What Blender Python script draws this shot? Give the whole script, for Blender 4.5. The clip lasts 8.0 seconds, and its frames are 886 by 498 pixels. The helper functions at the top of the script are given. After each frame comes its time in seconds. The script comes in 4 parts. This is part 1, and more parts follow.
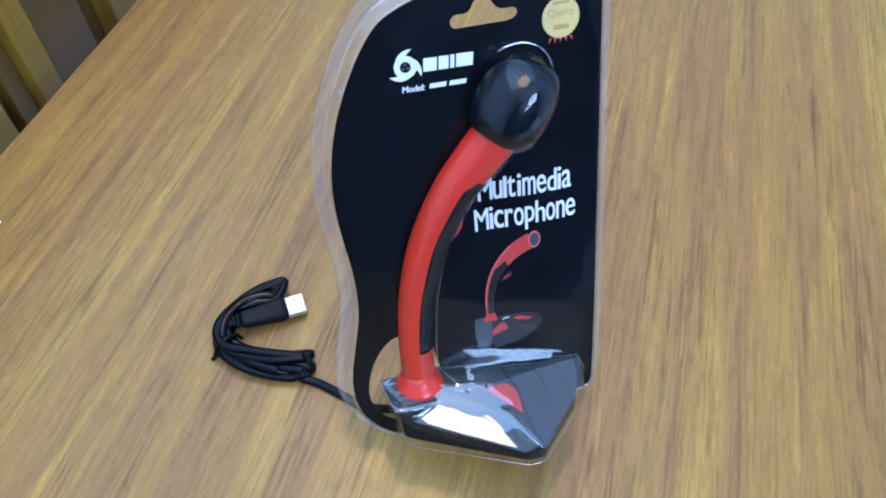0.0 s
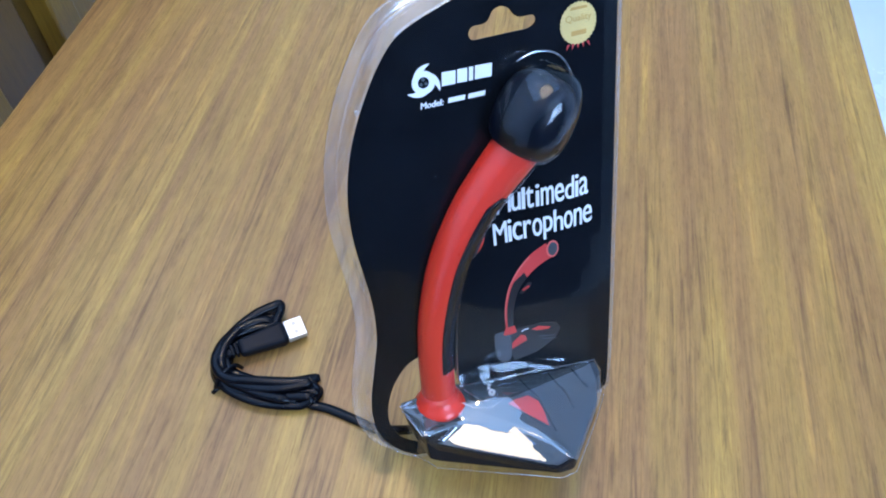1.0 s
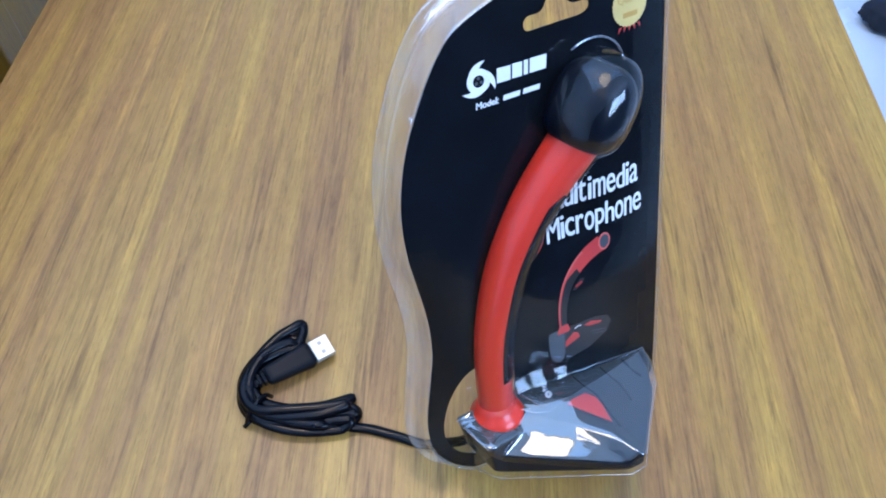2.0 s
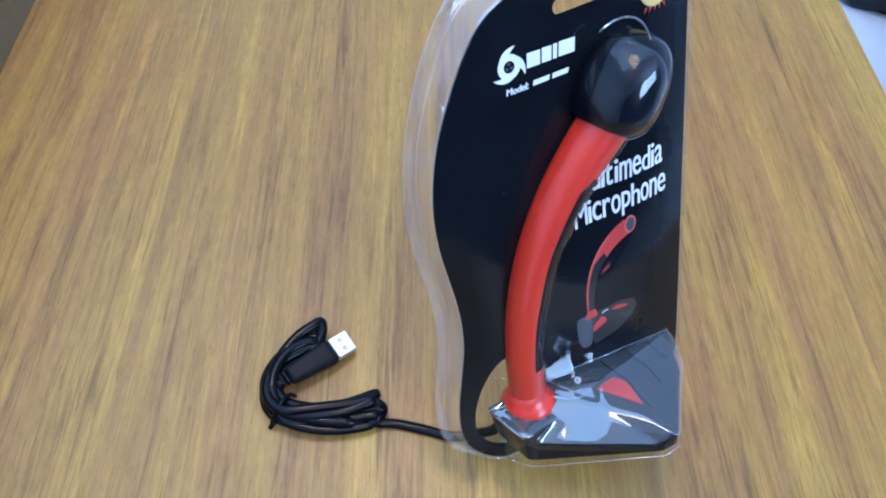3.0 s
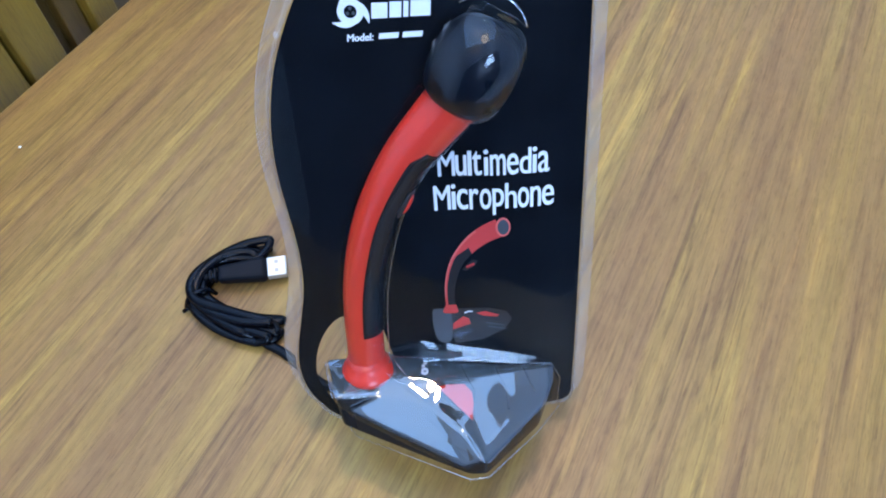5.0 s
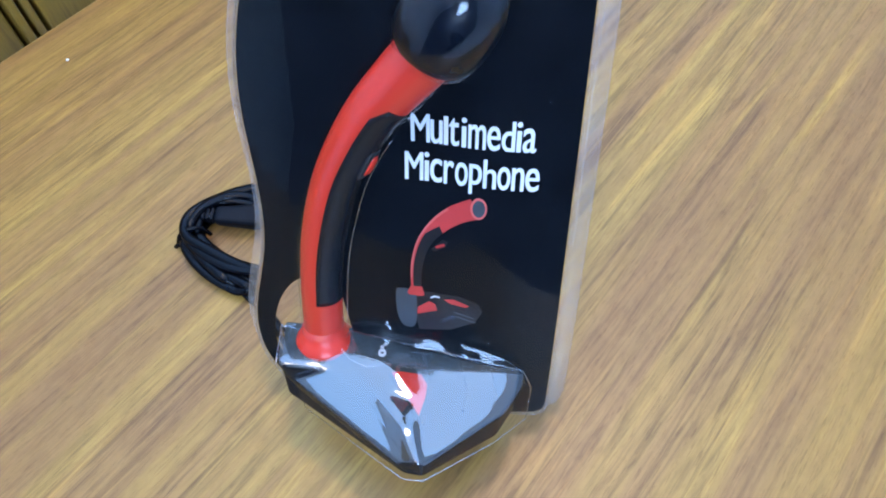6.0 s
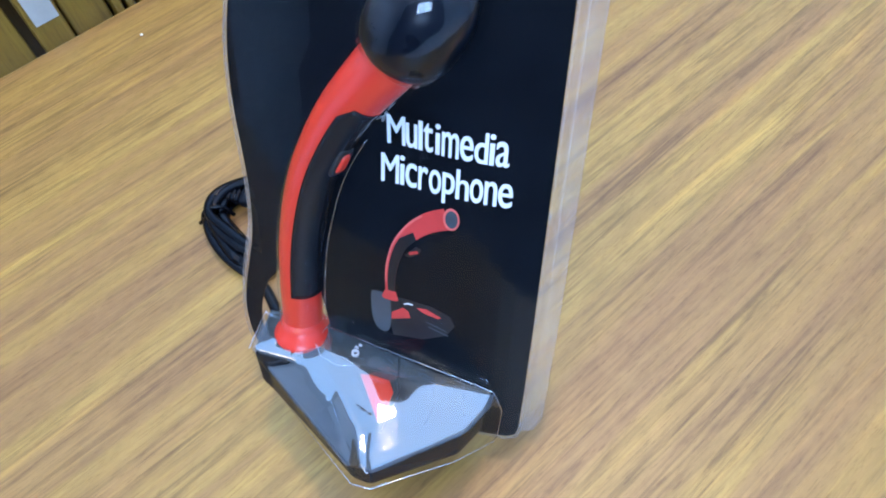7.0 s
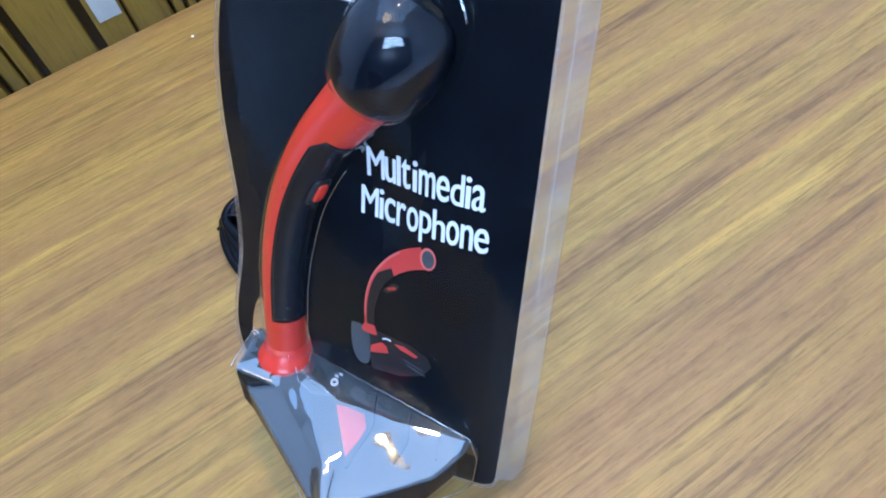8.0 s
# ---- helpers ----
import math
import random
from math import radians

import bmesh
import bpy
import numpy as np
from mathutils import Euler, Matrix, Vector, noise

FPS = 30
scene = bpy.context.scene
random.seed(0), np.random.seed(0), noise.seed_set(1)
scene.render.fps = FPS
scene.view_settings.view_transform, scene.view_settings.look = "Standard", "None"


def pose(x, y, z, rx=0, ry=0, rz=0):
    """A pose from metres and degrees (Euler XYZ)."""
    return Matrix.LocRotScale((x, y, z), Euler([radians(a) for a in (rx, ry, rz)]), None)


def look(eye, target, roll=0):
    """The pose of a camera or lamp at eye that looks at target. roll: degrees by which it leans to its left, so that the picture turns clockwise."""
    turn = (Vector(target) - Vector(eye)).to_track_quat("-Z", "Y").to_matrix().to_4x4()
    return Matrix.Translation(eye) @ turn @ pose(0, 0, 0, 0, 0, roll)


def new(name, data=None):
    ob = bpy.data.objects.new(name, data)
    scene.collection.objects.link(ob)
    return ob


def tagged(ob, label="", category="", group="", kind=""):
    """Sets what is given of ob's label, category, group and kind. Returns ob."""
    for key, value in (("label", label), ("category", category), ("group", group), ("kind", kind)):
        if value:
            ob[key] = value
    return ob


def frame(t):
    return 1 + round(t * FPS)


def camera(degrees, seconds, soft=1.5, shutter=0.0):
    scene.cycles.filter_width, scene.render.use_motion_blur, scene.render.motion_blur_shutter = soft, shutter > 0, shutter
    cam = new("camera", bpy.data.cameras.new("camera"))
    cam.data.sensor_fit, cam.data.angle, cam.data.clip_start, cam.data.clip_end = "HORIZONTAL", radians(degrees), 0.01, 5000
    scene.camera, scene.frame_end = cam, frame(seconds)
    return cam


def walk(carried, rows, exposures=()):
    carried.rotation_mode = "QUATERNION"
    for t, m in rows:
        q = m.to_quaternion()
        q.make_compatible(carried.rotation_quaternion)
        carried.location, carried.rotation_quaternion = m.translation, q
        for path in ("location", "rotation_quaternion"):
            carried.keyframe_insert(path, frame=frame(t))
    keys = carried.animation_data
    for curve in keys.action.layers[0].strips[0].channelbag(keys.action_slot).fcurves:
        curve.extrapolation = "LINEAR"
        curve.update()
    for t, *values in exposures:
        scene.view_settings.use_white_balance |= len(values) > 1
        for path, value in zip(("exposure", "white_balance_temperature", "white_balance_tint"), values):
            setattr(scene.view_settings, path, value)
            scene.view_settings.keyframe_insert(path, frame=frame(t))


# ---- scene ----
# ---------------------------------------------------------------- camera
cam = camera(63.5, 8.0, soft=1.9)
PATH = [
    (0, (0.02261, 0.01608, 0.35458), (0.09898, 0.30325, -0.04754), 0.767),
    (0.5, (0.01162, 0.02386, 0.35530), (0.10764, 0.30387, -0.04765), 2.211),
    (1, (-0.00284, 0.03939, 0.35209), (0.10882, 0.31069, -0.05278), 3.053),
    (1.5, (-0.01575, 0.05662, 0.34795), (0.11263, 0.31542, -0.06015), 4.505),
    (2, (-0.03589, 0.07411, 0.34264), (0.10910, 0.31897, -0.06849), 4.014),
    (2.2, (-0.04228, 0.07805, 0.34317), (0.10656, 0.31767, -0.06966), 3.992),
    (2.75, (-0.05200, 0.08500, 0.34020), (0.10320, 0.31830, -0.07420), 3.750),
    (3.3, (-0.03899, 0.07777, 0.33910), (0.10255, 0.32038, -0.07455), 2.922),
    (3.5, (-0.02159, 0.06691, 0.34133), (0.10342, 0.32101, -0.07074), 2.110),
    (4, (0.02582, 0.03774, 0.33980), (0.09340, 0.31441, -0.07116), -1.119),
    (4.5, (0.06396, 0.02258, 0.32854), (0.09299, 0.30510, -0.08297), -0.910),
    (4.7, (0.07209, 0.02457, 0.32941), (0.09223, 0.30987, -0.08070), -1.976),
    (5.8, (0.12805, 0.04144, 0.30175), (0.07000, 0.31546, -0.11243), -6.636),
    (6, (0.13266, 0.04650, 0.29857), (0.06628, 0.31694, -0.11670), -6.008),
    (6.5, (0.14640, 0.05633, 0.29370), (0.03996, 0.31783, -0.11897), -8.234),
    (7, (0.17370, 0.06328, 0.29021), (0.03938, 0.31754, -0.11882), -10.732),
    (7.5, (0.18581, 0.07421, 0.28735), (0.02929, 0.32141, -0.11810), -11.862),
    (8, (0.19628, 0.08967, 0.28492), (0.01435, 0.32597, -0.11641), -13.763),
]
walk(cam, [(t, look(eye, target, roll)) for t, eye, target, roll in PATH], [(0, 0.06), (1.5, 0.08), (2, 0.10), (3.5, 0.05), (4.5, -0.01), (6, 0.26), (7, 0.38), (8, 0.22)])

# ---------------------------------------------------------------- world and lamps
FLOOR, CEIL = -0.74, 1.86
world = bpy.data.worlds.new("world")
scene.world = world
world.use_nodes = True
sky = world.node_tree.nodes.new("ShaderNodeTexSky")
sky.sky_type, sky.sun_disc, sky.sun_elevation, sky.sun_rotation = "NISHITA", False, radians(40), radians(20)
world.node_tree.links.new(sky.outputs["Color"], world.node_tree.nodes["Background"].inputs["Color"])
world.node_tree.nodes["Background"].inputs["Strength"].default_value = 0.1
scene.view_settings.exposure = 0.0


# hanging globe lamps: x, y, height, radius, radiance, colour
LAMPS = ((-0.10, -0.37, 1.52, 0.27, 6.0, (1.12, 0.95, 0.76, 1)), (0.170, 0.688, 1.66, 0.062, 196.0, (1.27, 0.92, 0.56, 1)))
# added glowing sheet for the bluish lit ceiling: x, y, half width, half length, radiance
CEILING_GLOW = (-0.13, 0.645, 1.09, 1.395, 1.90)
# window in the south wall: x from, to, z from, to
WINDOW = (0.30, 1.70, 0.92, 1.78)
data = bpy.data.lights.new("window_daylight", "AREA")
data.shape, data.size, data.size_y, data.energy, data.color = "RECTANGLE", 1.32, 0.78, 66.0, (0.50, 0.80, 1.34)
window_light = new("window_daylight", data)
window_light.matrix_world = look((1.00, -2.33, 1.35), (1.00, 0.0, 1.35))


# ---------------------------------------------------------------- materials
class Nodes:
    """A short way to write a node material."""

    def __init__(self, name):
        self.mat = bpy.data.materials.new(name)
        self.mat.use_nodes = True
        self.tree = self.mat.node_tree
        self.bsdf = self.tree.nodes["Principled BSDF"]
        self.coords = self.tree.nodes.new("ShaderNodeTexCoord")

    def add(self, kind, **values):
        node = self.tree.nodes.new("ShaderNode" + kind)
        for key, value in values.items():
            node.inputs[key.replace("_", " ")].default_value = value
        return node

    def join(self, a, out, b, into):
        self.tree.links.new(a.outputs[out], b.inputs[into])

    def noise(self, stretch, scale, detail=4.0, rough=0.55, distort=0.0):
        m = self.add("Mapping", Scale=stretch)
        self.join(self.coords, "Object", m, "Vector")
        tex = self.add("TexNoise", Scale=scale, Detail=detail, Roughness=rough, Distortion=distort)
        self.join(m, "Vector", tex, "Vector")
        return tex

    def ramp(self, src, out, stops):
        r = self.add("ValToRGB")
        while len(r.color_ramp.elements) < len(stops):
            r.color_ramp.elements.new(0.5)
        for e, (at, c) in zip(r.color_ramp.elements, stops):
            e.position, e.color = at, (*c, 1) if len(c) == 3 else c
        self.join(src, out, r, "Fac")
        return r

    def mix(self, a, aout, b, bout, fac=0.5, blend="MIX", facsrc=None):
        m = self.tree.nodes.new("ShaderNodeMix")
        m.data_type, m.blend_type = "RGBA", blend
        m.inputs["Factor"].default_value = fac
        self.tree.links.new(a.outputs[aout], m.inputs["A"])
        self.tree.links.new(b.outputs[bout], m.inputs["B"])
        if facsrc:
            self.tree.links.new(facsrc[0].outputs[facsrc[1]], m.inputs["Factor"])
        return m

    def set(self, **values):
        for key, value in values.items():
            self.bsdf.inputs[key.replace("_", " ")].default_value = value
        return self

    def color(self, node, out):
        self.join(node, out, self.bsdf, "Base Color")
        return self

    def bump(self, node, out, strength, distance):
        b = self.add("Bump", Strength=strength, Distance=distance)
        self.join(node, out, b, "Height")
        self.join(b, "Normal", self.bsdf, "Normal")
        return b


def plain(name, color, rough=0.5, metal=0.0, vary=0.12, scale=60.0, bump=0.0, coat=0.0, spec=0.5):
    """A plain surface with a slight mottling and a fine relief."""
    k = Nodes(name)
    tex = k.noise((1, 1, 1), scale, 5.0)
    r = k.ramp(tex, "Fac", [(0.3, [c * (1 - vary) for c in color]), (0.7, [min(1, c * (1 + vary)) for c in color])])
    k.color(r, "Color").set(Roughness=rough, Metallic=metal, Coat_Weight=coat, Coat_Roughness=0.08, Specular_IOR_Level=spec)
    rr = k.ramp(tex, "Fac", [(0.25, (rough * 0.85,) * 3), (0.75, (min(1, rough * 1.2),) * 3)])
    k.join(rr, "Color", k.bsdf, "Roughness")
    if bump:
        k.bump(tex, "Fac", bump, 0.0002)
    return k.mat


def wood(name, dark, mid, light, along="x", rough=0.35, streak=1.0):
    """Wood with long streaks, fine pores and broad bands of tone."""
    k = Nodes(name)

    def st(a, b):
        return (a, b, b) if along == "x" else (b, b, a)

    broad = k.noise(st(1.3, 22.0), 2.2, 4.0, 0.55, 0.8)
    streaks = k.noise(st(2.4, 52.0), 2.0, 8.0, 0.64, 0.45)
    lines = k.noise(st(4.5, 210.0), 2.0, 5.0, 0.65, 0.3)
    pores = k.noise(st(48.0, 600.0), 2.0, 4.0, 0.65, 0.2)
    a = k.ramp(streaks, "Fac", [(0.30, dark), (0.45, mid), (0.56, mid), (0.72, light)])
    b = k.ramp(broad, "Fac", [(0.34, (0.84, 0.80, 0.78)), (0.48, (0.98, 0.97, 0.98)), (0.62, (1.13, 1.12, 0.82))])
    c = k.ramp(pores, "Fac", [(0.36, (0.64, 0.58, 0.53)), (0.49, (1, 1, 1)), (0.66, (1.06, 1.05, 1.02))])
    d = k.ramp(lines, "Fac", [(0.34, (0.70, 0.64, 0.60)), (0.47, (1, 1, 1)), (0.60, (1, 1, 1)), (0.72, (1.16, 1.14, 1.05))])
    m = k.mix(a, "Color", b, "Color", 0.9 * streak, "MULTIPLY")
    flecks = k.noise(st(14.0, 230.0), 2.0, 3.0, 0.6, 0.5)
    f = k.ramp(flecks, "Fac", [(0.33, (0.58, 0.53, 0.48)), (0.43, (1, 1, 1)), (0.63, (1, 1, 1)), (0.74, (1.22, 1.18, 1.10))])
    zones = k.noise(st(1.6, 6.0), 1.6, 2.0, 0.5, 0.6)
    e = k.ramp(zones, "Fac", [(0.34, (0.93, 0.91, 0.90)), (0.5, (1, 1, 1)), (0.66, (1.07, 1.08, 1.04))])
    m = k.mix(m, "Result", e, "Color", 0.9 * streak, "MULTIPLY")
    m1 = k.mix(m, "Result", d, "Color", 0.62 * streak, "MULTIPLY")
    m1 = k.mix(m1, "Result", f, "Color", 0.7 * streak, "MULTIPLY")
    m2 = k.mix(m1, "Result", c, "Color", 0.8 * streak, "MULTIPLY")
    k.color(m2, "Result").set(Roughness=rough)
    rr = k.ramp(streaks, "Fac", [(0.3, (rough * 0.85,) * 3), (0.7, (rough * 1.15,) * 3)])
    k.join(rr, "Color", k.bsdf, "Roughness")
    k.bump(pores, "Fac", 0.12, 0.0006)
    return k.mat


def clear_plastic(name, wave=0.25, scale=45.0, tint=(0.985, 0.985, 0.985), rough=0.03, gain=1.0, haze=0.0, rim=0.0, stretch=(1, 1, 1)):
    """Thin thermoformed film: lets light straight through and mirrors by Fresnel."""
    k = Nodes(name)
    k.tree.nodes.remove(k.bsdf)
    tex = k.noise(stretch, scale, 0.6, 0.4)
    b = k.add("Bump", Strength=wave, Distance=0.002)
    k.join(tex, "Fac", b, "Height")
    edge = k.add("LayerWeight", Blend=0.5)
    k.join(b, "Normal", edge, "Normal")
    power = k.add("Math")
    power.operation = "POWER"
    power.inputs[1].default_value = 5.0
    k.join(edge, "Facing", power, 0)
    mul = k.add("Math")
    mul.operation = "MULTIPLY_ADD"
    mul.use_clamp = True
    mul.inputs[1].default_value = rim or 0.8 * gain
    mul.inputs[2].default_value = 0.085 * gain
    k.join(power, "Value", mul, 0)
    tr = k.add("BsdfTransparent", Color=(*tint, 1))
    gl = k.add("BsdfGlossy", Color=(1, 1, 1, 1), Roughness=rough)
    k.join(b, "Normal", gl, "Normal")
    mx = k.add("MixShader")
    k.join(mul, "Value", mx, "Fac")
    k.tree.links.new(tr.outputs[0], mx.inputs[1])
    k.tree.links.new(gl.outputs[0], mx.inputs[2])
    if haze:                                      # patchy white mixed in for the ceiling's hazy sheen on the film
        white = k.add("BsdfDiffuse", Color=(0.85, 0.87, 0.90, 1))
        clear, mx = mx, k.add("MixShader")
        cloud = k.noise((1, 1, 1), 90.0, 4.0)
        amount = k.ramp(cloud, "Fac", [(0.3, (haze * 0.5,) * 3), (0.7, (haze * 1.5,) * 3)])
        k.join(amount, "Color", mx, "Fac")
        k.tree.links.new(clear.outputs[0], mx.inputs[1])
        k.tree.links.new(white.outputs[0], mx.inputs[2])
    k.tree.links.new(mx.outputs[0], k.tree.nodes["Material Output"].inputs["Surface"])
    return k.mat



def table_laminate(name):
    """Wood-print laminate: pinkish and olive bands, grouped grey-brown streaks, fine fibres and pores along x."""
    k = Nodes(name)
    bands = k.noise((1.0, 24.0, 24.0), 2.0, 3.0, 0.55, 0.7)
    stripes = k.noise((4.0, 70.0, 70.0), 2.0, 5.0, 0.62, 0.9)
    groups = k.noise((1.6, 17.0, 17.0), 2.0, 2.0, 0.5, 0.5)
    streaks = k.noise((6.5, 140.0, 140.0), 2.0, 5.0, 0.64, 1.1)
    fibres = k.noise((11.0, 330.0, 330.0), 2.0, 4.0, 0.65, 0.4)
    pores = k.noise((60.0, 620.0, 620.0), 2.0, 3.0, 0.6, 0.2)
    mottle = k.noise((36.0, 80.0, 80.0), 2.0, 6.0, 0.7, 0.4)
    base = k.ramp(bands, "Fac", [(0.36, (0.286, 0.149, 0.047)), (0.47, (0.316, 0.171, 0.049)), (0.55, (0.338, 0.190, 0.048)), (0.66, (0.386, 0.229, 0.054))])
    tone = k.ramp(stripes, "Fac", [(0.31, (0.76, 0.74, 0.74)), (0.45, (0.96, 0.96, 0.97)), (0.58, (1.04, 1.04, 1.01)), (0.70, (1.31, 1.30, 1.14))])
    where = k.ramp(groups, "Fac", [(0.42, (0.25,) * 3), (0.58, (1.0,) * 3)])
    dark = k.ramp(streaks, "Fac", [(0.36, (0.62, 0.60, 0.62)), (0.45, (0.84, 0.83, 0.84)), (0.53, (1, 1, 1)), (0.70, (1.08, 1.08, 1.02))])
    fine = k.ramp(fibres, "Fac", [(0.34, (0.80, 0.77, 0.74)), (0.46, (1, 1, 1)), (0.60, (1, 1, 1)), (0.72, (1.12, 1.11, 1.06))])
    holes = k.ramp(pores, "Fac", [(0.33, (0.72, 0.68, 0.64)), (0.44, (1, 1, 1))])
    cloud = k.ramp(mottle, "Fac", [(0.34, (0.88, 0.87, 0.86)), (0.66, (1.11, 1.11, 1.10))])
    m = k.mix(base, "Color", tone, "Color", 0.9, "MULTIPLY")
    m = k.mix(m, "Result", dark, "Color", 0.8, "MULTIPLY", (where, "Color"))
    m = k.mix(m, "Result", fine, "Color", 0.75, "MULTIPLY")
    m = k.mix(m, "Result", holes, "Color", 0.7, "MULTIPLY")
    m = k.mix(m, "Result", cloud, "Color", 0.8, "MULTIPLY")
    k.color(m, "Result").set(Roughness=0.38, Specular_IOR_Level=0.36)
    gloss = k.ramp(streaks, "Fac", [(0.3, (0.46,) * 3), (0.7, (0.34,) * 3)])
    k.join(gloss, "Color", k.bsdf, "Roughness")
    k.bump(fibres, "Fac", 0.16, 0.0005)
    return k.mat


TABLE_WOOD = table_laminate("table_wood")
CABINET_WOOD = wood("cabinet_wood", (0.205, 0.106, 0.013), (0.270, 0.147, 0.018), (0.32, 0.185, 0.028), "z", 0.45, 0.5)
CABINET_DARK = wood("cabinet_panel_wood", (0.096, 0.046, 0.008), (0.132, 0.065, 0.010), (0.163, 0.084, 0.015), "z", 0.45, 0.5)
BROWN_WOOD = wood("stool_wood", (0.06, 0.03, 0.014), (0.10, 0.05, 0.022), (0.13, 0.07, 0.03), "x", 0.4, 0.6)
PAPER = plain("sticker_paper", (0.46, 0.43, 0.37), 0.6, 0, 0.08, 90)
WALL = plain("wall_paint", (0.58, 0.66, 0.74), 0.85, 0, 0.03, 3, 0.05)
# gloom behind the camera put into the south wall's colour, so the card mirrors dark
WALL_SHADED = plain("shaded_wall", (0.070, 0.080, 0.105), 0.85, 0, 0.2, 1.5, 0.05)
CEILING = plain("ceiling_paint", (0.70, 0.79, 0.88), 0.9, 0, 0.02, 3)
TILE = plain("floor_tile", (0.80, 0.83, 0.87), 0.25, 0, 0.03, 4)
CARD = plain("card_print_black", (0.0045, 0.0060, 0.0085), 0.16, 0, 0.25, 40, 0.0, 0.0, 0.06)
INK_WHITE = plain("ink_white", (0.80, 0.82, 0.85), 0.4, 0, 0.04, 200)
INK_GOLD = plain("ink_gold", (0.66, 0.48, 0.17), 0.35, 0.0, 0.12, 120)
INK_GOLD_DARK = plain("ink_gold_dark", (0.50, 0.28, 0.06), 0.4, 0, 0.1, 120)
INK_RED = plain("ink_red", (0.55, 0.042, 0.038), 0.35, 0, 0.12, 90)
INK_PINK = plain("ink_light_red", (0.72, 0.13, 0.11), 0.35, 0, 0.12, 90)
INK_GREY = plain("ink_grey", (0.048, 0.060, 0.072), 0.35, 0, 0.2, 90)
INK_DARK = plain("ink_dark", (0.008, 0.009, 0.012), 0.35, 0, 0.2, 90)
RED = plain("red_plastic", (0.64, 0.036, 0.020), 0.30, 0, 0.05, 40, 0.0)
GREY = plain("dark_grey_plastic", (0.009, 0.010, 0.013), 0.16, 0, 0.12, 30, 0.0, 0.0, 0.12)
SATIN = plain("satin_black_plastic", (0.014, 0.016, 0.019), 0.35, 0, 0.15, 30, 0.0)
BASE_GREY = plain("base_grey_plastic", (0.033, 0.041, 0.044), 0.38, 0, 0.10, 25, 0.0, 0.0, 0.35)
FOAM = plain("black_foam", (0.003, 0.005, 0.010), 0.30, 0, 0.2, 60, 0.0, 0.0, 0.12)
RUBBER = plain("black_cable_rubber", (0.0025, 0.003, 0.005), 0.20, 0, 0.2, 60, 0.0, 0.0, 0.14)
PLUG_BLACK = plain("black_plug_plastic", (0.004, 0.005, 0.008), 0.45, 0, 0.2, 60, 0.0, 0.0, 0.12)
STEEL = plain("plug_steel", (0.62, 0.60, 0.55), 0.42, 0.45, 0.06, 180)
SLOT = plain("plug_hole", (0.35, 0.34, 0.31), 0.6)
CLOTH = plain("navy_cloth", (0.012, 0.014, 0.024), 0.95, 0, 0.3, 60, 0.4)
TAN = plain("tan_cloth", (0.36, 0.24, 0.17), 0.9, 0, 0.15, 40, 0.2)
CRUMB = plain("pale_crumb", (0.85, 0.8, 0.7), 0.6)
SHIELD = plain("lamp_shield_metal", (0.30, 0.32, 0.36), 0.5, 0.0, 0.1, 20)
CHROME = plain("lamp_rim", (0.7, 0.7, 0.7), 0.3, 0.6)
FILM_FACE = clear_plastic("clear_film_face", 0.10, 13.0, gain=0.21, rough=0.012)
FILM_BUBBLE = clear_plastic("clear_film_bubble", 0.15, 75.0, gain=1.8, rough=0.035)
FILM_WALL_DIMMED = clear_plastic("clear_film_wall_dimmed", 0.15, 75.0, gain=0.5, rough=0.05)
FILM_GLOW_SWELL = clear_plastic("clear_film_glow_swell", 0.22, 80.0, gain=0.34, rough=0.03)
FILM_STEM = clear_plastic("clear_film_stem", 0.30, 60.0, gain=0.2, rough=0.03, rim=0.7)
FILM_HEAD = clear_plastic("clear_film_head", 0.55, 60.0, gain=0.40, rough=0.03, rim=0.9, stretch=(1.9, 0.55, 1.4))
FILM_GLINT = clear_plastic("clear_film_glint", 0.1, 60.0, gain=4.0, rough=0.15)
FILM_RIM = clear_plastic("clear_film_rim", 0.22, 70.0, (0.965, 0.965, 0.97), 0.16, 0.9, 0.05)


def glow_material(power, color):
    return Nodes("glow_surface").set(Emission_Color=color, Emission_Strength=power).mat


# ---------------------------------------------------------------- mesh helpers
def part(name, bm, material, parent=None, label="", smooth=False):
    """Links a bmesh as one mesh object, under a parent if there is one."""
    bmesh.ops.recalc_face_normals(bm, faces=bm.faces)
    me = bpy.data.meshes.new(name)
    bm.to_mesh(me)
    bm.free()
    return mesh_part(name, me, material, parent, label, smooth)


def mesh_part(name, me, material, parent=None, label="", smooth=False):
    me.materials.clear()
    me.materials.append(material)
    for p in me.polygons:
        p.use_smooth = smooth
    ob = new(name, me)
    ob.parent = parent
    if label:
        tagged(ob, label)
    return ob


def thing(name, m, label, category, group="", kind=""):
    ob = new(name)
    ob.empty_display_size = 0.02
    ob.matrix_world = m
    return tagged(ob, label, category, group, kind)


def box(bm, x0, x1, y0, y1, z0, z1, bevel=0.0, segments=2):
    r = bmesh.ops.create_cube(bm, size=1.0)
    for v in r["verts"]:
        v.co = Vector((x0 + (x1 - x0) * (v.co.x + 0.5), y0 + (y1 - y0) * (v.co.y + 0.5), z0 + (z1 - z0) * (v.co.z + 0.5)))
    if bevel:
        edges = list({e for v in r["verts"] for e in v.link_edges})
        bmesh.ops.bevel(bm, geom=edges, offset=bevel, segments=segments, affect="EDGES", profile=0.5)
    return bm


def boxed(*args, **kw):
    return box(bmesh.new(), *args, **kw)


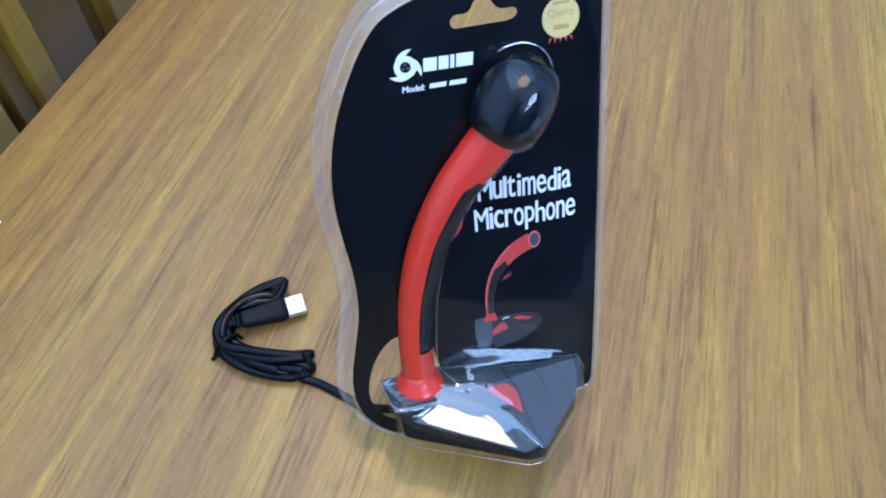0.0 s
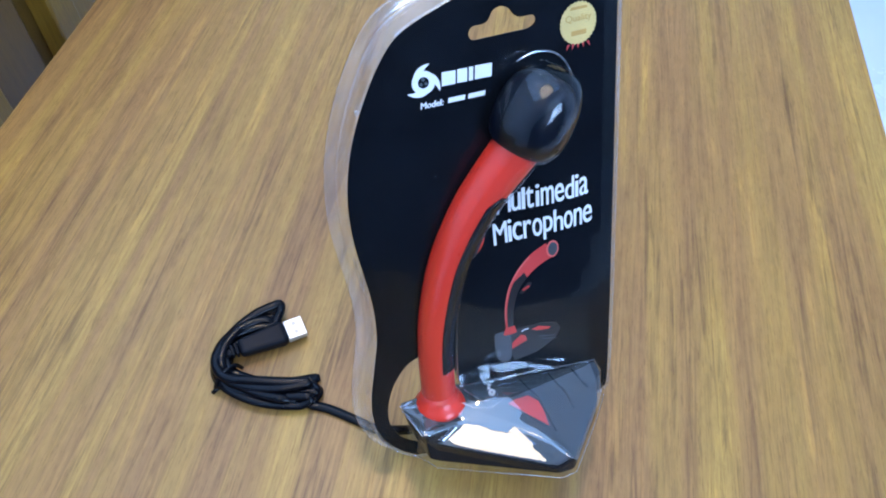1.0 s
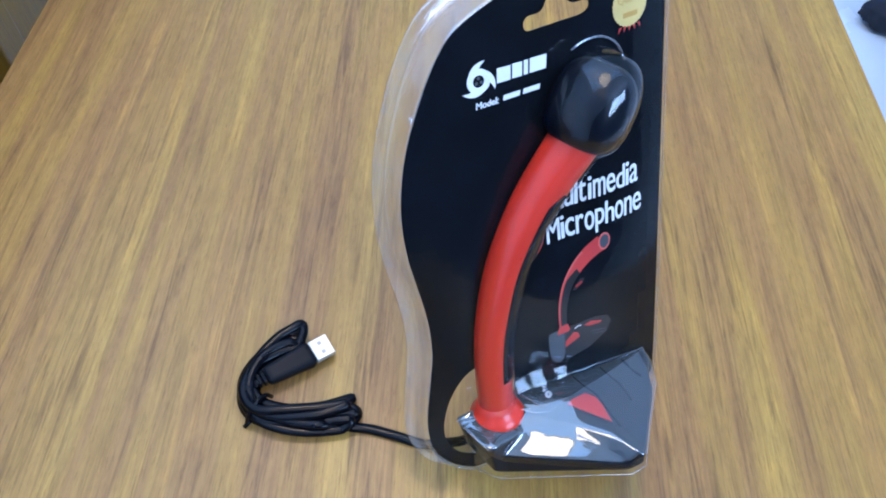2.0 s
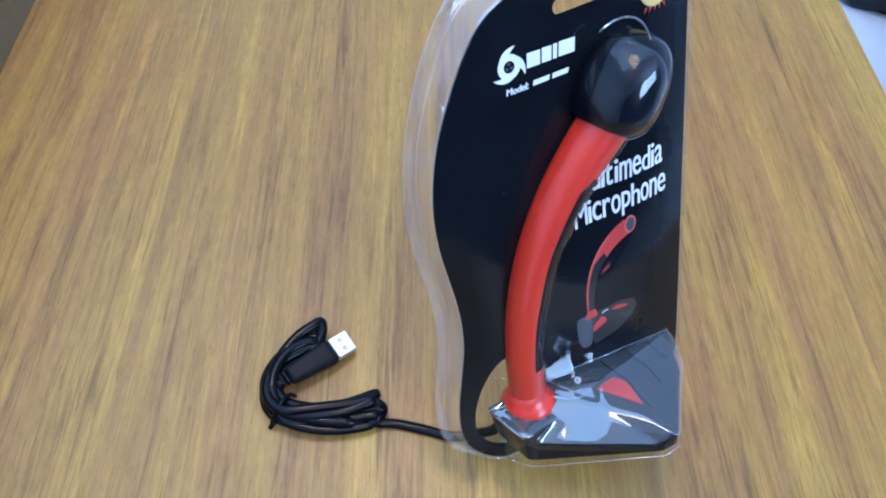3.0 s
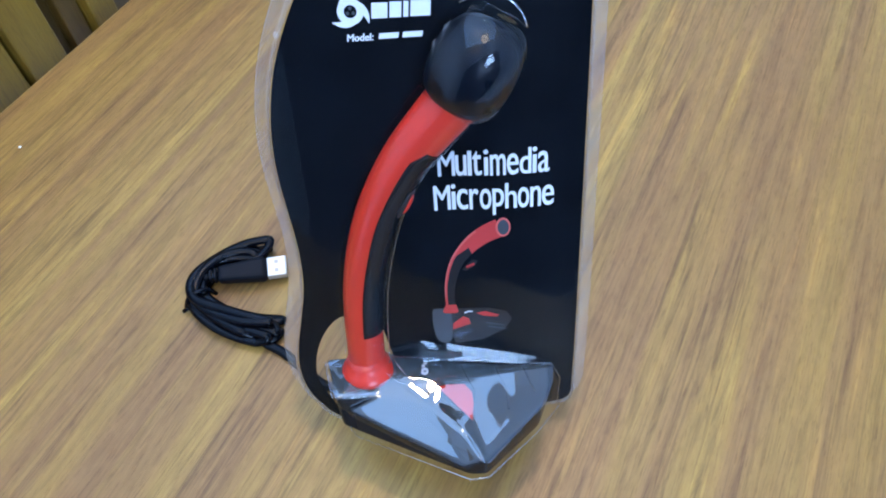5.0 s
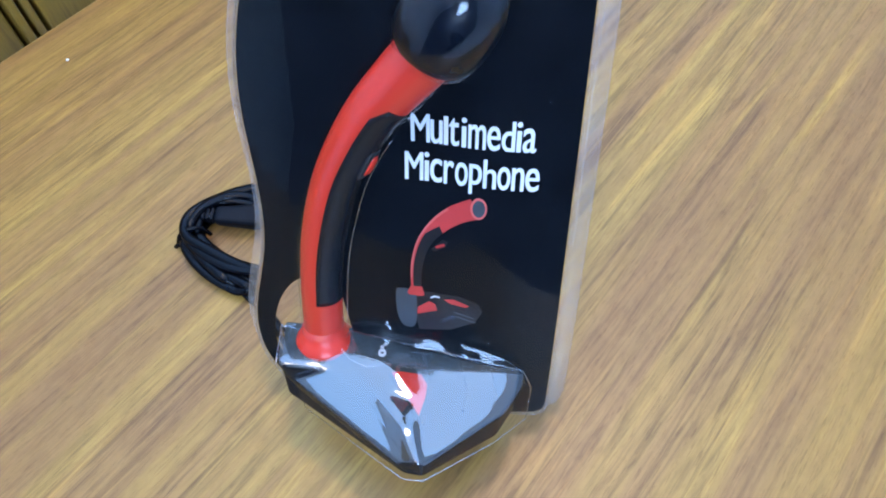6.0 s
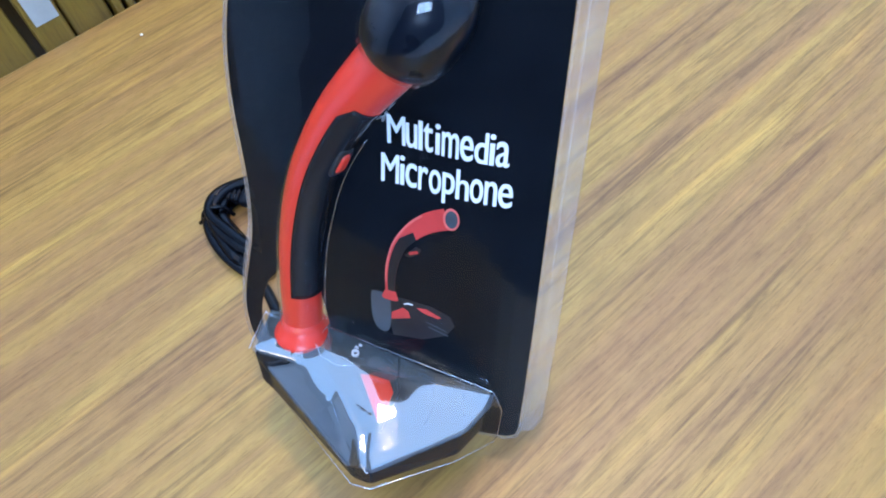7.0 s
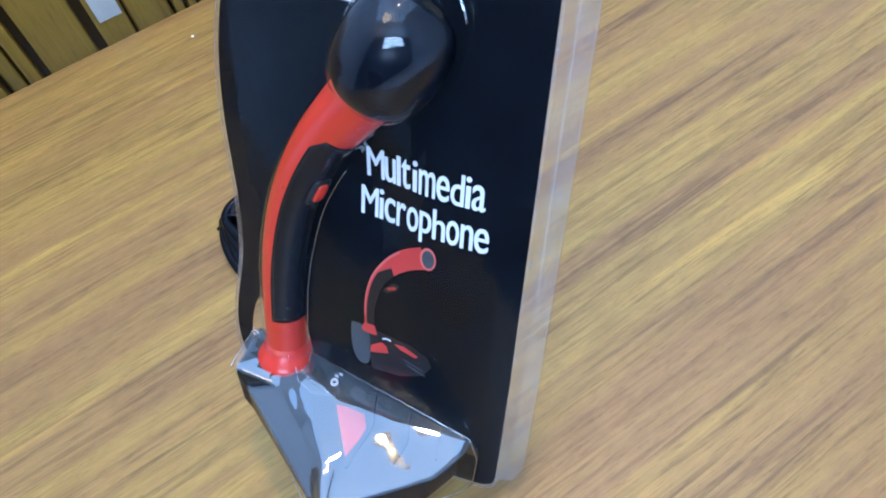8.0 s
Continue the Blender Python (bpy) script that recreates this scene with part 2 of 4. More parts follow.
def smooth_line(points, steps=8, closed=False):
    """Catmull-Rom through points of any dimension."""
    pts = [np.array(p, float) for p in points]
    n = len(pts)
    out = []
    for i in range(n if closed else n - 1):
        if closed:
            p0, p1, p2, p3 = (pts[(i + j) % n] for j in (-1, 0, 1, 2))
        else:
            p0, p1, p2, p3 = pts[max(i - 1, 0)], pts[i], pts[i + 1], pts[min(i + 2, n - 1)]
        for s in range(steps):
            t = s / steps
            out.append(0.5 * (2 * p1 + (p2 - p0) * t + (2 * p0 - 5 * p1 + 4 * p2 - p3) * t * t + (3 * p1 - p0 - 3 * p2 + p3) * t ** 3))
    if not closed:
        out.append(pts[-1])
    return out


def curve_mesh(data):
    """The mesh of a curve or text, as its own data."""
    ob = bpy.data.objects.new("temporary", data)
    scene.collection.objects.link(ob)
    me = bpy.data.meshes.new_from_object(ob.evaluated_get(bpy.context.evaluated_depsgraph_get()))
    bpy.data.objects.remove(ob)
    return me


def sheet(outlines, depth, z=0.0):
    """A flat plate from closed outlines; the later ones are holes in the first."""
    cu = bpy.data.curves.new("sheet", "CURVE")
    cu.dimensions, cu.fill_mode, cu.extrude = "2D", "BOTH" if depth else "FRONT", depth / 2
    for line in outlines:
        sp = cu.splines.new("POLY")
        sp.points.add(len(line) - 1)
        for p, q in zip(sp.points, line):
            p.co = (q[0], q[1], 0, 1)
        sp.use_cyclic_u = True
    me = curve_mesh(cu)
    me.transform(Matrix.Translation((0, 0, z)))
    return me


def lettering(text, x0, x1, y0, y1, z, bold=0.0, shear=0.0, heavy=0.0):
    """Text stretched to the box x0..x1, y0..y1 in the plane z."""
    cu = bpy.data.curves.new("text", "FONT")
    cu.body, cu.size, cu.offset, cu.extrude, cu.shear = text, 1.0, bold, 0.01, shear
    me = curve_mesh(cu)
    co = np.array([v.co for v in me.vertices])
    lo, hi = co.min(0), co.max(0)
    me.transform(Matrix.Translation((x0, y0, z)) @ Matrix.Diagonal(((x1 - x0) / (hi[0] - lo[0]), (y1 - y0) / (hi[1] - lo[1]), 0.005, 1)) @ Matrix.Translation((-lo[0], -lo[1], 0)))
    if heavy:                                     # thickens the strokes by laying shifted copies over one another
        bm = bmesh.new()
        for k, (dx, dy) in enumerate(((0, 0), (heavy, 0), (-heavy, 0), (0.5 * heavy, 0.4 * heavy), (-0.5 * heavy, -0.4 * heavy))):
            at = len(bm.verts)
            bm.from_mesh(me)
            bm.verts.ensure_lookup_table()
            for v in bm.verts[at:]:
                v.co += Vector((dx, dy, k * 0.000012))
        bm.to_mesh(me)
        bm.free()
    return me


def offset_line(line, d):
    """A closed outline moved outward by d (the line runs anticlockwise or clockwise)."""
    pts = np.array(line)
    area = 0.5 * np.sum(pts[:, 0] * np.roll(pts[:, 1], -1) - np.roll(pts[:, 0], -1) * pts[:, 1])
    tan = np.roll(pts, -1, 0) - np.roll(pts, 1, 0)
    tan /= np.linalg.norm(tan, axis=1)[:, None]
    nrm = np.stack([tan[:, 1], -tan[:, 0]], 1) * (1 if area > 0 else -1)
    return pts + nrm * d


def loft(bm, rings, closed=True, caps=False):
    """Joins rings of equal length with quads."""
    vs = [[bm.verts.new(tuple(float(c) for c in p)) for p in ring] for ring in rings]
    n = len(vs[0])
    for a, b in zip(vs, vs[1:]):
        for i in range(n if closed else n - 1):
            j = (i + 1) % n
            bm.faces.new((a[i], a[j], b[j], b[i]))
    if caps:
        bm.faces.new(vs[0])
        bm.faces.new(list(reversed(vs[-1])))
    return vs


def tube(points, radius, sides=12, flat=1.0, caps=True, bm=None):
    """A round cord along a line of points; radius may be a list."""
    bm = bm or bmesh.new()
    pts = [Vector(p) for p in points]
    rings = []
    up = Vector((0, 0, 1))
    for i, p in enumerate(pts):
        t = (pts[min(i + 1, len(pts) - 1)] - pts[max(i - 1, 0)]).normalized()
        side = t.cross(up)
        side = side.normalized() if side.length > 1e-4 else Vector((1, 0, 0))
        top = side.cross(t).normalized()
        r = radius[i] if isinstance(radius, (list, tuple)) else radius
        rings.append([p + side * (r * math.cos(a)) + top * (r * flat * math.sin(a)) for a in (2 * math.pi * k / sides for k in range(sides))])
    loft(bm, rings, True, caps)
    return bm


def solidify(ob, thickness):
    m = ob.modifiers.new("thickness", "SOLIDIFY")
    m.thickness, m.offset = thickness, 0.0
    return ob

# ---------------------------------------------------------------- room
TURN_TABLE = 60.41
X0, X1, Y0, Y1 = -1.5, 2.7, -2.3, 2.2


def room():
    tagged(part("floor", boxed(X0, X1, Y0, Y1, FLOOR - 0.1, FLOOR), TILE), "glossy white tiled floor", "floor", kind="structure")
    tagged(part("ceiling", boxed(X0, X1, Y0, Y1, CEIL, CEIL + 0.1), CEILING), "plain white ceiling", "ceiling", kind="structure")
    for name, b in (("wall_north", (X0, X1, Y1, Y1 + 0.1)), ("wall_west", (X0 - 0.1, X0, Y0, Y1)), ("wall_east", (X1, X1 + 0.1, Y0, Y1))):
        tagged(part(name, boxed(*b, FLOOR - 0.1, CEIL + 0.1), WALL), "plain pale painted wall", "wall", kind="structure")
    x0, x1, z0, z1 = WINDOW
    bm = bmesh.new()
    for b in ((X0, x0, FLOOR - 0.1, CEIL + 0.1), (x1, X1, FLOOR - 0.1, CEIL + 0.1), (x0, x1, FLOOR - 0.1, z0), (x0, x1, z1, CEIL + 0.1)):
        box(bm, b[0], b[1], Y0 - 0.1, Y0, b[2], b[3])
    tagged(part("wall_south", bm, WALL_SHADED), "wall coloured dark for the dim room behind the camera, with a window", "wall", kind="structure")
    w = thing("window_1", pose(x0, Y0 - 0.05, z0), "white framed window with daylight outside", "window", kind="structure")
    for a, b, c, d in ((0, x1 - x0, 0, 0.04), (0, x1 - x0, z1 - z0 - 0.04, z1 - z0), (0, 0.04, 0.0405, z1 - z0 - 0.0405), (x1 - x0 - 0.04, x1 - x0, 0.0405, z1 - z0 - 0.0405), ((x1 - x0) / 2 - 0.02, (x1 - x0) / 2 + 0.02, 0.0405, z1 - z0 - 0.0405)):
        part("window_frame", boxed(a, b, -0.025, 0.045, c, d, bevel=0.003), CHROME, w)


room()


def pendant_lamp(x, y, z, r, material):
    lamp = thing("pendant_lamp", pose(x, y, CEIL), "white glass globe lamp, switched on, under an added light shield", "pendant lamp", "pendant lamps")
    bm = bmesh.new()
    bmesh.ops.create_uvsphere(bm, u_segments=32, v_segments=20, radius=r)
    bmesh.ops.translate(bm, verts=bm.verts, vec=(0, 0, z - CEIL))
    part("globe", bm, material, lamp, "glowing white globe", True)
    top = z - CEIL + r
    # unseen bowl added over the globe to stop its light reaching the ceiling
    bm = bmesh.new()
    bowl = [(1.06 * r * math.cos(q), z - CEIL + 1.06 * r * math.sin(q)) for q in np.linspace(0.0, 1.42, 10)]
    loft(bm, [[(q * math.cos(a), q * math.sin(a), h) for a in np.arange(32) * math.pi / 16] for q, h in bowl])
    solidify(part("ceiling_shield", bm, SHIELD, lamp, "grey shield added over the globe to keep light off the ceiling", True), 0.002)
    part("cord", tube([(0, 0, -0.02), (0, 0, top + 0.02)], 0.004, 8), CHROME, lamp)
    for name, q0, q1, z0, z1 in (("canopy", 0.05, 0.045, 0.0, -0.025), ("cap", 0.022, 0.034, top + 0.03, top - 0.012)):
        bm = bmesh.new()
        loft(bm, [[(q * math.cos(a), q * math.sin(a), z) for a in np.arange(24) * math.pi / 12] for q, z in ((q0, z0), (q1, z1))], True, True)
        part(name, bm, CHROME, lamp, "", True)


# sheet and frame are invented; the glow replaces bounce from a bright ceiling
def ceiling_glow(x, y, a, b, power):
    p = thing("ceiling_glow_sheet", pose(x, y, CEIL), "large bluish glowing sheet added under the ceiling in place of its bounced light", "ceiling light")
    part("glow_sheet", boxed(-a, a, -b, b, -0.02, -0.001), glow_material(power, (0.38, 0.79, 1.55, 1)), p, "bluish glowing sheet")
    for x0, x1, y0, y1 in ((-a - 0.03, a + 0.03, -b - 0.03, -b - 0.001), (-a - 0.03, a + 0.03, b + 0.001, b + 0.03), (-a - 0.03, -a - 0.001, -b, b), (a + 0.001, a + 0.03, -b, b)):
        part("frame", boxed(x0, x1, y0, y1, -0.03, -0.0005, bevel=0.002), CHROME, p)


ceiling_glow(*CEILING_GLOW)
for lx, ly, lz, size, power, tint in LAMPS:
    pendant_lamp(lx, ly, lz, size, glow_material(power, tint))

# ---------------------------------------------------------------- table
TABLE = pose(0, 0, 0, 0, 0, TURN_TABLE)          # x along the grain, y to the left edge


def table():
    t = thing("table", TABLE @ pose(0.30, 0.064, FLOOR), "brown wood-grained rectangular table with a smooth top", "table")
    x0, x1, y0, y1 = -0.70, 0.75, -0.301, 0.301
    top = -FLOOR
    part("tabletop", boxed(x0, x1, y0, y1, top - 0.028, top, bevel=0.0015), TABLE_WOOD, t)
    for x in (x0 + 0.06, x1 - 0.06):
        for y in (y0 + 0.06, y1 - 0.06):
            part("leg", boxed(x - 0.025, x + 0.025, y - 0.025, y + 0.025, 0, top - 0.0285, bevel=0.003), TABLE_WOOD, t)
    for y in (y0 + 0.06, y1 - 0.06):
        part("apron", boxed(x0 + 0.09, x1 - 0.09, y - 0.01, y + 0.01, top - 0.10, top - 0.0285, bevel=0.002), TABLE_WOOD, t)


table()

# ---------------------------------------------------------------- slatted cabinet beyond the table's long edge
BOARDS = (  # along, along, depth before the back, dark
    (-0.42, -0.28, 0.012, 0), (-0.272, -0.14, 0.012, 0), (-0.132, -0.05, 0.012, 0), (-0.044, -0.012, 0.018, 0), (-0.008, 0.058, 0.010, 0), (0.063, 0.092, 0.018, 0),
    (0.096, 0.107, 0.010, 0), (0.110, 0.119, 0.018, 0), (0.126, 0.1645, 0.012, 0), (0.1725, 0.196, 0.018, 0), (0.198, 0.2285, 0.012, 0),
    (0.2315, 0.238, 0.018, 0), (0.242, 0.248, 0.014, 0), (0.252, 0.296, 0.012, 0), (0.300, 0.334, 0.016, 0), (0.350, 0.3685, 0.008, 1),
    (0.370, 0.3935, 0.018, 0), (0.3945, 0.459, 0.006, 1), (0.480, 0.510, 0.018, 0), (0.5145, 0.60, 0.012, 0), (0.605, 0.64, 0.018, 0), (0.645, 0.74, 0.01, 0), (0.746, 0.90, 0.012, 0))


def cabinet():
    h = 0.93
    c = thing("slatted_cabinet", TABLE @ pose(0, 0.433, FLOOR), "low yellowish-brown wooden cabinet with upright boards of uneven depth", "cabinet")
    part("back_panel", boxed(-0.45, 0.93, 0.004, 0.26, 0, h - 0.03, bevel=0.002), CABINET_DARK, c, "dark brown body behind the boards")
    part("top_board", boxed(-0.46, 0.94, -0.022, 0.27, h - 0.0295, h, bevel=0.003), CABINET_WOOD, c)
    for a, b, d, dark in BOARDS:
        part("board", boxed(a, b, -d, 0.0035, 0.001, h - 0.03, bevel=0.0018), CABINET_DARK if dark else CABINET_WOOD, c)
    part("sticker", boxed(0.176, 0.194, -0.0187, -0.0182, h - 0.20 + 0.0, h - 0.14, bevel=0.0), PAPER, c, "faded white paper sticker")


cabinet()

# ---------------------------------------------------------------- things on the floor beyond the other edge
def floor_cloths():
    bm = bmesh.new()
    bmesh.ops.create_icosphere(bm, subdivisions=4, radius=1.0)
    for v in bm.verts:
        k = 1 + 0.22 * noise.noise(v.co * 1.7) + 0.08 * noise.noise(v.co * 6)
        v.co = Vector((v.co.x * 0.16 * k, v.co.y * 0.075 * k, max(-0.045, v.co.z * 0.055 * k)))
    ob = part("crumpled_cloth", bm, CLOTH, None, "", True)
    ob.matrix_world = pose(1.69, 0.78, FLOOR + 0.045, 0, 0, -32)
    tagged(ob, "crumpled dark navy cloth heaped on the white floor", "cloth")
    bm = bmesh.new()
    bmesh.ops.create_icosphere(bm, subdivisions=3, radius=1.0)
    for v in bm.verts:
        k = 1 + 0.2 * noise.noise(v.co * 1.3 + Vector((4, 0, 0)))
        v.co = Vector((v.co.x * 0.13 * k, v.co.y * 0.05 * k, max(-0.035, v.co.z * 0.04 * k)))
    ob = part("folded_cloth", bm, TAN, None, "", True)
    ob.matrix_world = pose(1.80, 0.97, FLOOR + 0.035, 0, 0, -20)
    tagged(ob, "tan folded cloth on the white floor", "cloth")


def stool():
    s = thing("stool", pose(1.52, 0.42, FLOOR, 0, 0, 14), "dark brown wooden stool standing on the white floor", "stool")
    part("seat", boxed(-0.17, 0.17, -0.17, 0.17, 0.10, 0.13, bevel=0.006), BROWN_WOOD, s)
    for x in (-0.14, 0.14):
        for y in (-0.14, 0.14):
            part("leg", boxed(x - 0.016, x + 0.016, y - 0.016, y + 0.016, 0, 0.0995, bevel=0.003), BROWN_WOOD, s)


floor_cloths()
stool()

# ---------------------------------------------------------------- blister pack: x across the card, y up the card, z out of its face
PACK = pose(0.098602, 0.14746, 0.0, 66.7584, 0, -0.70945)
pack = thing("blister_pack", PACK, "clear plastic blister pack with a glossy black printed card, leaning back", "packaging")

CARD_LINE = smooth_line([(-0.061, 0.0135), (-0.070, 0.0195), (-0.0762, 0.030), (-0.0783, 0.043), (-0.0770, 0.0560), (-0.0735, 0.0705), (-0.0702, 0.085), (-0.0690, 0.098),
                         (-0.0692, 0.110), (-0.0704, 0.123), (-0.0715, 0.136), (-0.0713, 0.150), (-0.0695, 0.163), (-0.0658, 0.177), (-0.0600, 0.1908), (-0.0530, 0.2035),
                         (-0.0456, 0.2127), (-0.0380, 0.2172), (-0.0300, 0.2203), (-0.0220, 0.2230), (-0.0100, 0.2256), (0.010, 0.2270), (0.033, 0.2272)], 5)
CARD_LINE += [np.array(p) for p in ((0.0382, 0.2266), (0.0412, 0.2245), (0.0425, 0.2210), (0.0427, 0.19), (0.0428, 0.15), (0.0428, 0.11), (0.0428, 0.07), (0.0425, 0.04), (0.0421, 0.0215), (0.0411, 0.0184), (0.0382, 0.0170), (0.01, 0.0160), (-0.02, 0.0145), (-0.045, 0.0132))]
HANG = smooth_line([(-0.0185, 0.2103), (-0.0172, 0.2078), (-0.012, 0.2077), (-0.003, 0.2079), (0.004, 0.2081), (0.0068, 0.2095), (0.0072, 0.2113), (0.0058, 0.2126), (0.0012, 0.2127),
                    (-0.0012, 0.2140), (-0.0032, 0.2166), (-0.0062, 0.2176), (-0.0090, 0.2166), (-0.0108, 0.2138), (-0.0128, 0.2127), (-0.0168, 0.2125)], 4, True)
NOOK = smooth_line([(-0.052, 0.0742), (-0.0575, 0.0718), (-0.0625, 0.0665), (-0.0674, 0.0577), (-0.0708, 0.0460), (-0.0710, 0.0355), (-0.0668, 0.0267), (-0.060, 0.0222)], 5) + [np.array(p) for p in ((-0.035, 0.022), (0.025, 0.024), (0.029, 0.039), (-0.036, 0.0500), (-0.040, 0.070))]

# the stem's middle line: x, y, depth, radius
STEM = smooth_line([(-0.0475, 0.0435, 0.0015, 0.0082), (-0.0472, 0.0560, 0.0015, 0.0078), (-0.0465, 0.0720, 0.0018, 0.0079), (-0.0447, 0.0895, 0.0022, 0.0080), (-0.0411, 0.1063, 0.0030, 0.0081),
                    (-0.0364, 0.1214, 0.0036, 0.0081), (-0.0300, 0.1347, 0.0043, 0.0083), (-0.0226, 0.1465, 0.0050, 0.0086), (-0.0145, 0.1562, 0.0058, 0.0091), (-0.0075, 0.1640, 0.0066, 0.0095), (-0.003, 0.1690, 0.007, 0.0096)], 6)
HEAD_AT, HEAD_AXIS, HEAD_LONG, HEAD_WIDE = np.array((0.0027, 0.1785, 0.0065)), np.array((0.50, 0.866, 0.0)), 0.0172, 0.0149


def bend(me, cuts=True):
    """Bows a flat mesh of the pack as the card is bowed."""
    bm = bmesh.new()
    bm.from_mesh(me)
    if cuts:
        for x in np.linspace(-0.0664, 0.0407, 22):
            bmesh.ops.bisect_plane(bm, geom=bm.verts[:] + bm.edges[:] + bm.faces[:], dist=1e-6, plane_co=(x, 0, 0), plane_no=(1, 0, 0))
        for y in np.linspace(0.0893, 0.1747, 12):
            bmesh.ops.bisect_plane(bm, geom=bm.verts[:] + bm.edges[:] + bm.faces[:], dist=1e-6, plane_co=(0, y, 0), plane_no=(0, 1, 0))
    for v in bm.verts:
        v.co.z += bow(v.co.x, v.co.y)
    bm.to_mesh(me)
    bm.free()
    return me


def bow(x, y=0.0):
    """Backward bow towards the long edges, and a shallow dent beside the stem."""
    dent = 0.0026 * math.exp(-((x + 0.010) / 0.016) ** 2 - ((y - 0.131) / 0.026) ** 2)
    return -0.0045 * min(1.0, abs((x + 0.0135) / 0.0580)) ** 4 - dent


def stem_frame(i):
    """Centre, along, right and radius at the stem's point i."""
    c = STEM[i]
    t = STEM[min(i + 1, len(STEM) - 1)][:3] - STEM[max(i - 1, 0)][:3]
    t /= np.linalg.norm(t)
    right = np.cross(t, (0, 0, 1.0))
    right /= np.linalg.norm(right)
    out = np.cross(right, t)
    return c[:3], t, right, out, c[3]


def egg(grow=0.0, front_only=False, around=32, rings=18, stretch=0.0):
    """Rings of the rounded head, along its axis."""
    a = HEAD_AXIS
    r = np.cross(a, (0, 0, 1.0))
    made = []
    for k in range(rings + 1):
        u = -math.pi / 2 + math.pi * k / rings
        s, c = math.sin(u), math.cos(u)
        h = math.copysign(abs(s) ** 0.82, s) * (HEAD_LONG + grow + (stretch if s > 0 else 0))
        w = abs(c) ** 0.62 * (HEAD_WIDE + grow)
        w *= 1.0 - 0.06 * s
        spread = np.linspace(0, math.pi, around // 2 + 1) if front_only else np.arange(around) * 2 * math.pi / around
        made.append([HEAD_AT + a * h + r * (w * math.cos(q)) + np.array((0, 0, 1.05)) * (w * math.sin(q)) for q in spread])
    return made


def card():
    c = mesh_part("card", bend(sheet([CARD_LINE, HANG, NOOK], 0.0005, -0.00025)), CARD, pack, "glossy black printed backing card with a hang hole")
    z = 0.00012

    def ink(name, outlines, mat, label="", lift=0.0):
        return mesh_part(name, bend(sheet(outlines if np.ndim(outlines[0]) == 2 else [outlines], 0.0001, z + lift)), mat, c, label)

    # the two words in tall narrow letters: letter, from, to in hundredths of the word, foot and head in parts of the capital
    tall, low = (0.0, 1.0), (-0.01, 0.83)
    for word, x0, x1, y0, high, letters in (
            ("Multimedia", -0.0118, 0.0292, 0.1341, 0.0100, (("M", 0, 15, tall), ("u", 16, 25.5, low), ("l", 27, 30, tall), ("t", 31, 39, (0.0, 0.98)), ("i", 41.5, 45, (0.0, 1.03)), ("m", 47, 60.5, low), ("e", 62, 72, low), ("d", 73.5, 83.5, (0.0, 1.03)), ("i", 85, 88.5, (0.0, 1.03)), ("a", 90, 100, low))),
            ("Microphone", -0.0140, 0.0312, 0.1200, 0.0101, (("M", 0, 13.5, tall), ("i", 14.8, 18, (0.0, 1.03)), ("c", 19.2, 28, low), ("r", 29.8, 37, low), ("o", 38.5, 47.5, low), ("p", 49, 58, (-0.26, 0.83)), ("h", 59.5, 68.7, (0.0, 1.04)), ("o", 70, 79, low), ("n", 80.5, 89, low), ("e", 90.3, 100, low)))):
        bm = bmesh.new()
        for letter, a, b, (foot, head) in letters:
            bm.from_mesh(lettering(letter, x0 + (x1 - x0) * a / 100, x0 + (x1 - x0) * b / 100, y0 + high * foot, y0 + high * head, z, 0.0, 0.0, 0.00014))
        me = bpy.data.meshes.new("printed_word")
        bm.to_mesh(me)
        bm.free()
        mesh_part("printed_word", bend(me), INK_WHITE, c, "white printed word " + word)
    mesh_part("printed_word", bend(lettering("Model:", -0.0389, -0.0302, 0.1866, 0.1889, z, 0.0, 0.15, 0.0001)), INK_WHITE, c, "small white printed word Model")
    ink("printed_bar", [(-0.0285, 0.1869), (-0.0220, 0.1869), (-0.0216, 0.1887), (-0.0281, 0.1887)], INK_WHITE, "small white bar")
    ink("printed_bar", [(-0.0207, 0.1869), (-0.0141, 0.1869), (-0.0137, 0.1887), (-0.0203, 0.1887)], INK_WHITE, "small white bar")
    # a row of plain blocks for the mark
    for a, b in ((-0.0302, -0.0250), (-0.0243, -0.0205), (-0.0198, -0.0182), (-0.0175, -0.0110)):
        ink("printed_block", [(a, 0.1936), (b, 0.1935), (b + 0.0005, 0.1984), (a + 0.0005, 0.1986)], INK_WHITE, "white block of the printed mark")
    # a ring with three swept blades
    cx, cy = -0.0368, 0.1962
    ring_o = [(cx + 0.0043 * math.cos(a), cy + 0.0043 * math.sin(a)) for a in np.arange(36) * math.pi / 18]
    ring_i = [(cx + 0.0021 * math.cos(a), cy + 0.0021 * math.sin(a)) for a in np.arange(24) * math.pi / 12]
    ink("printed_ring", [np.array(ring_o), np.array(ring_i)], INK_WHITE, "white ring of the printed mark")
    for tip in (66, 206, 324):
        outer = [(math.radians(tip + 95 * (1 - u)), 0.0040 + 0.0031 * u ** 1.3) for u in np.linspace(0, 1, 12)]
        inner = [(math.radians(tip + 20 * u), 0.0071 - 0.0031 * u ** 0.8) for u in np.linspace(0.06, 1, 8)]
        ink("printed_blade", [(cx + q * math.cos(a), cy + q * math.sin(a)) for a, q in outer + inner], INK_WHITE, "white blade of the printed mark", 0.00008)
    for k in range(3):
        a0 = math.radians(90 + 120 * k)
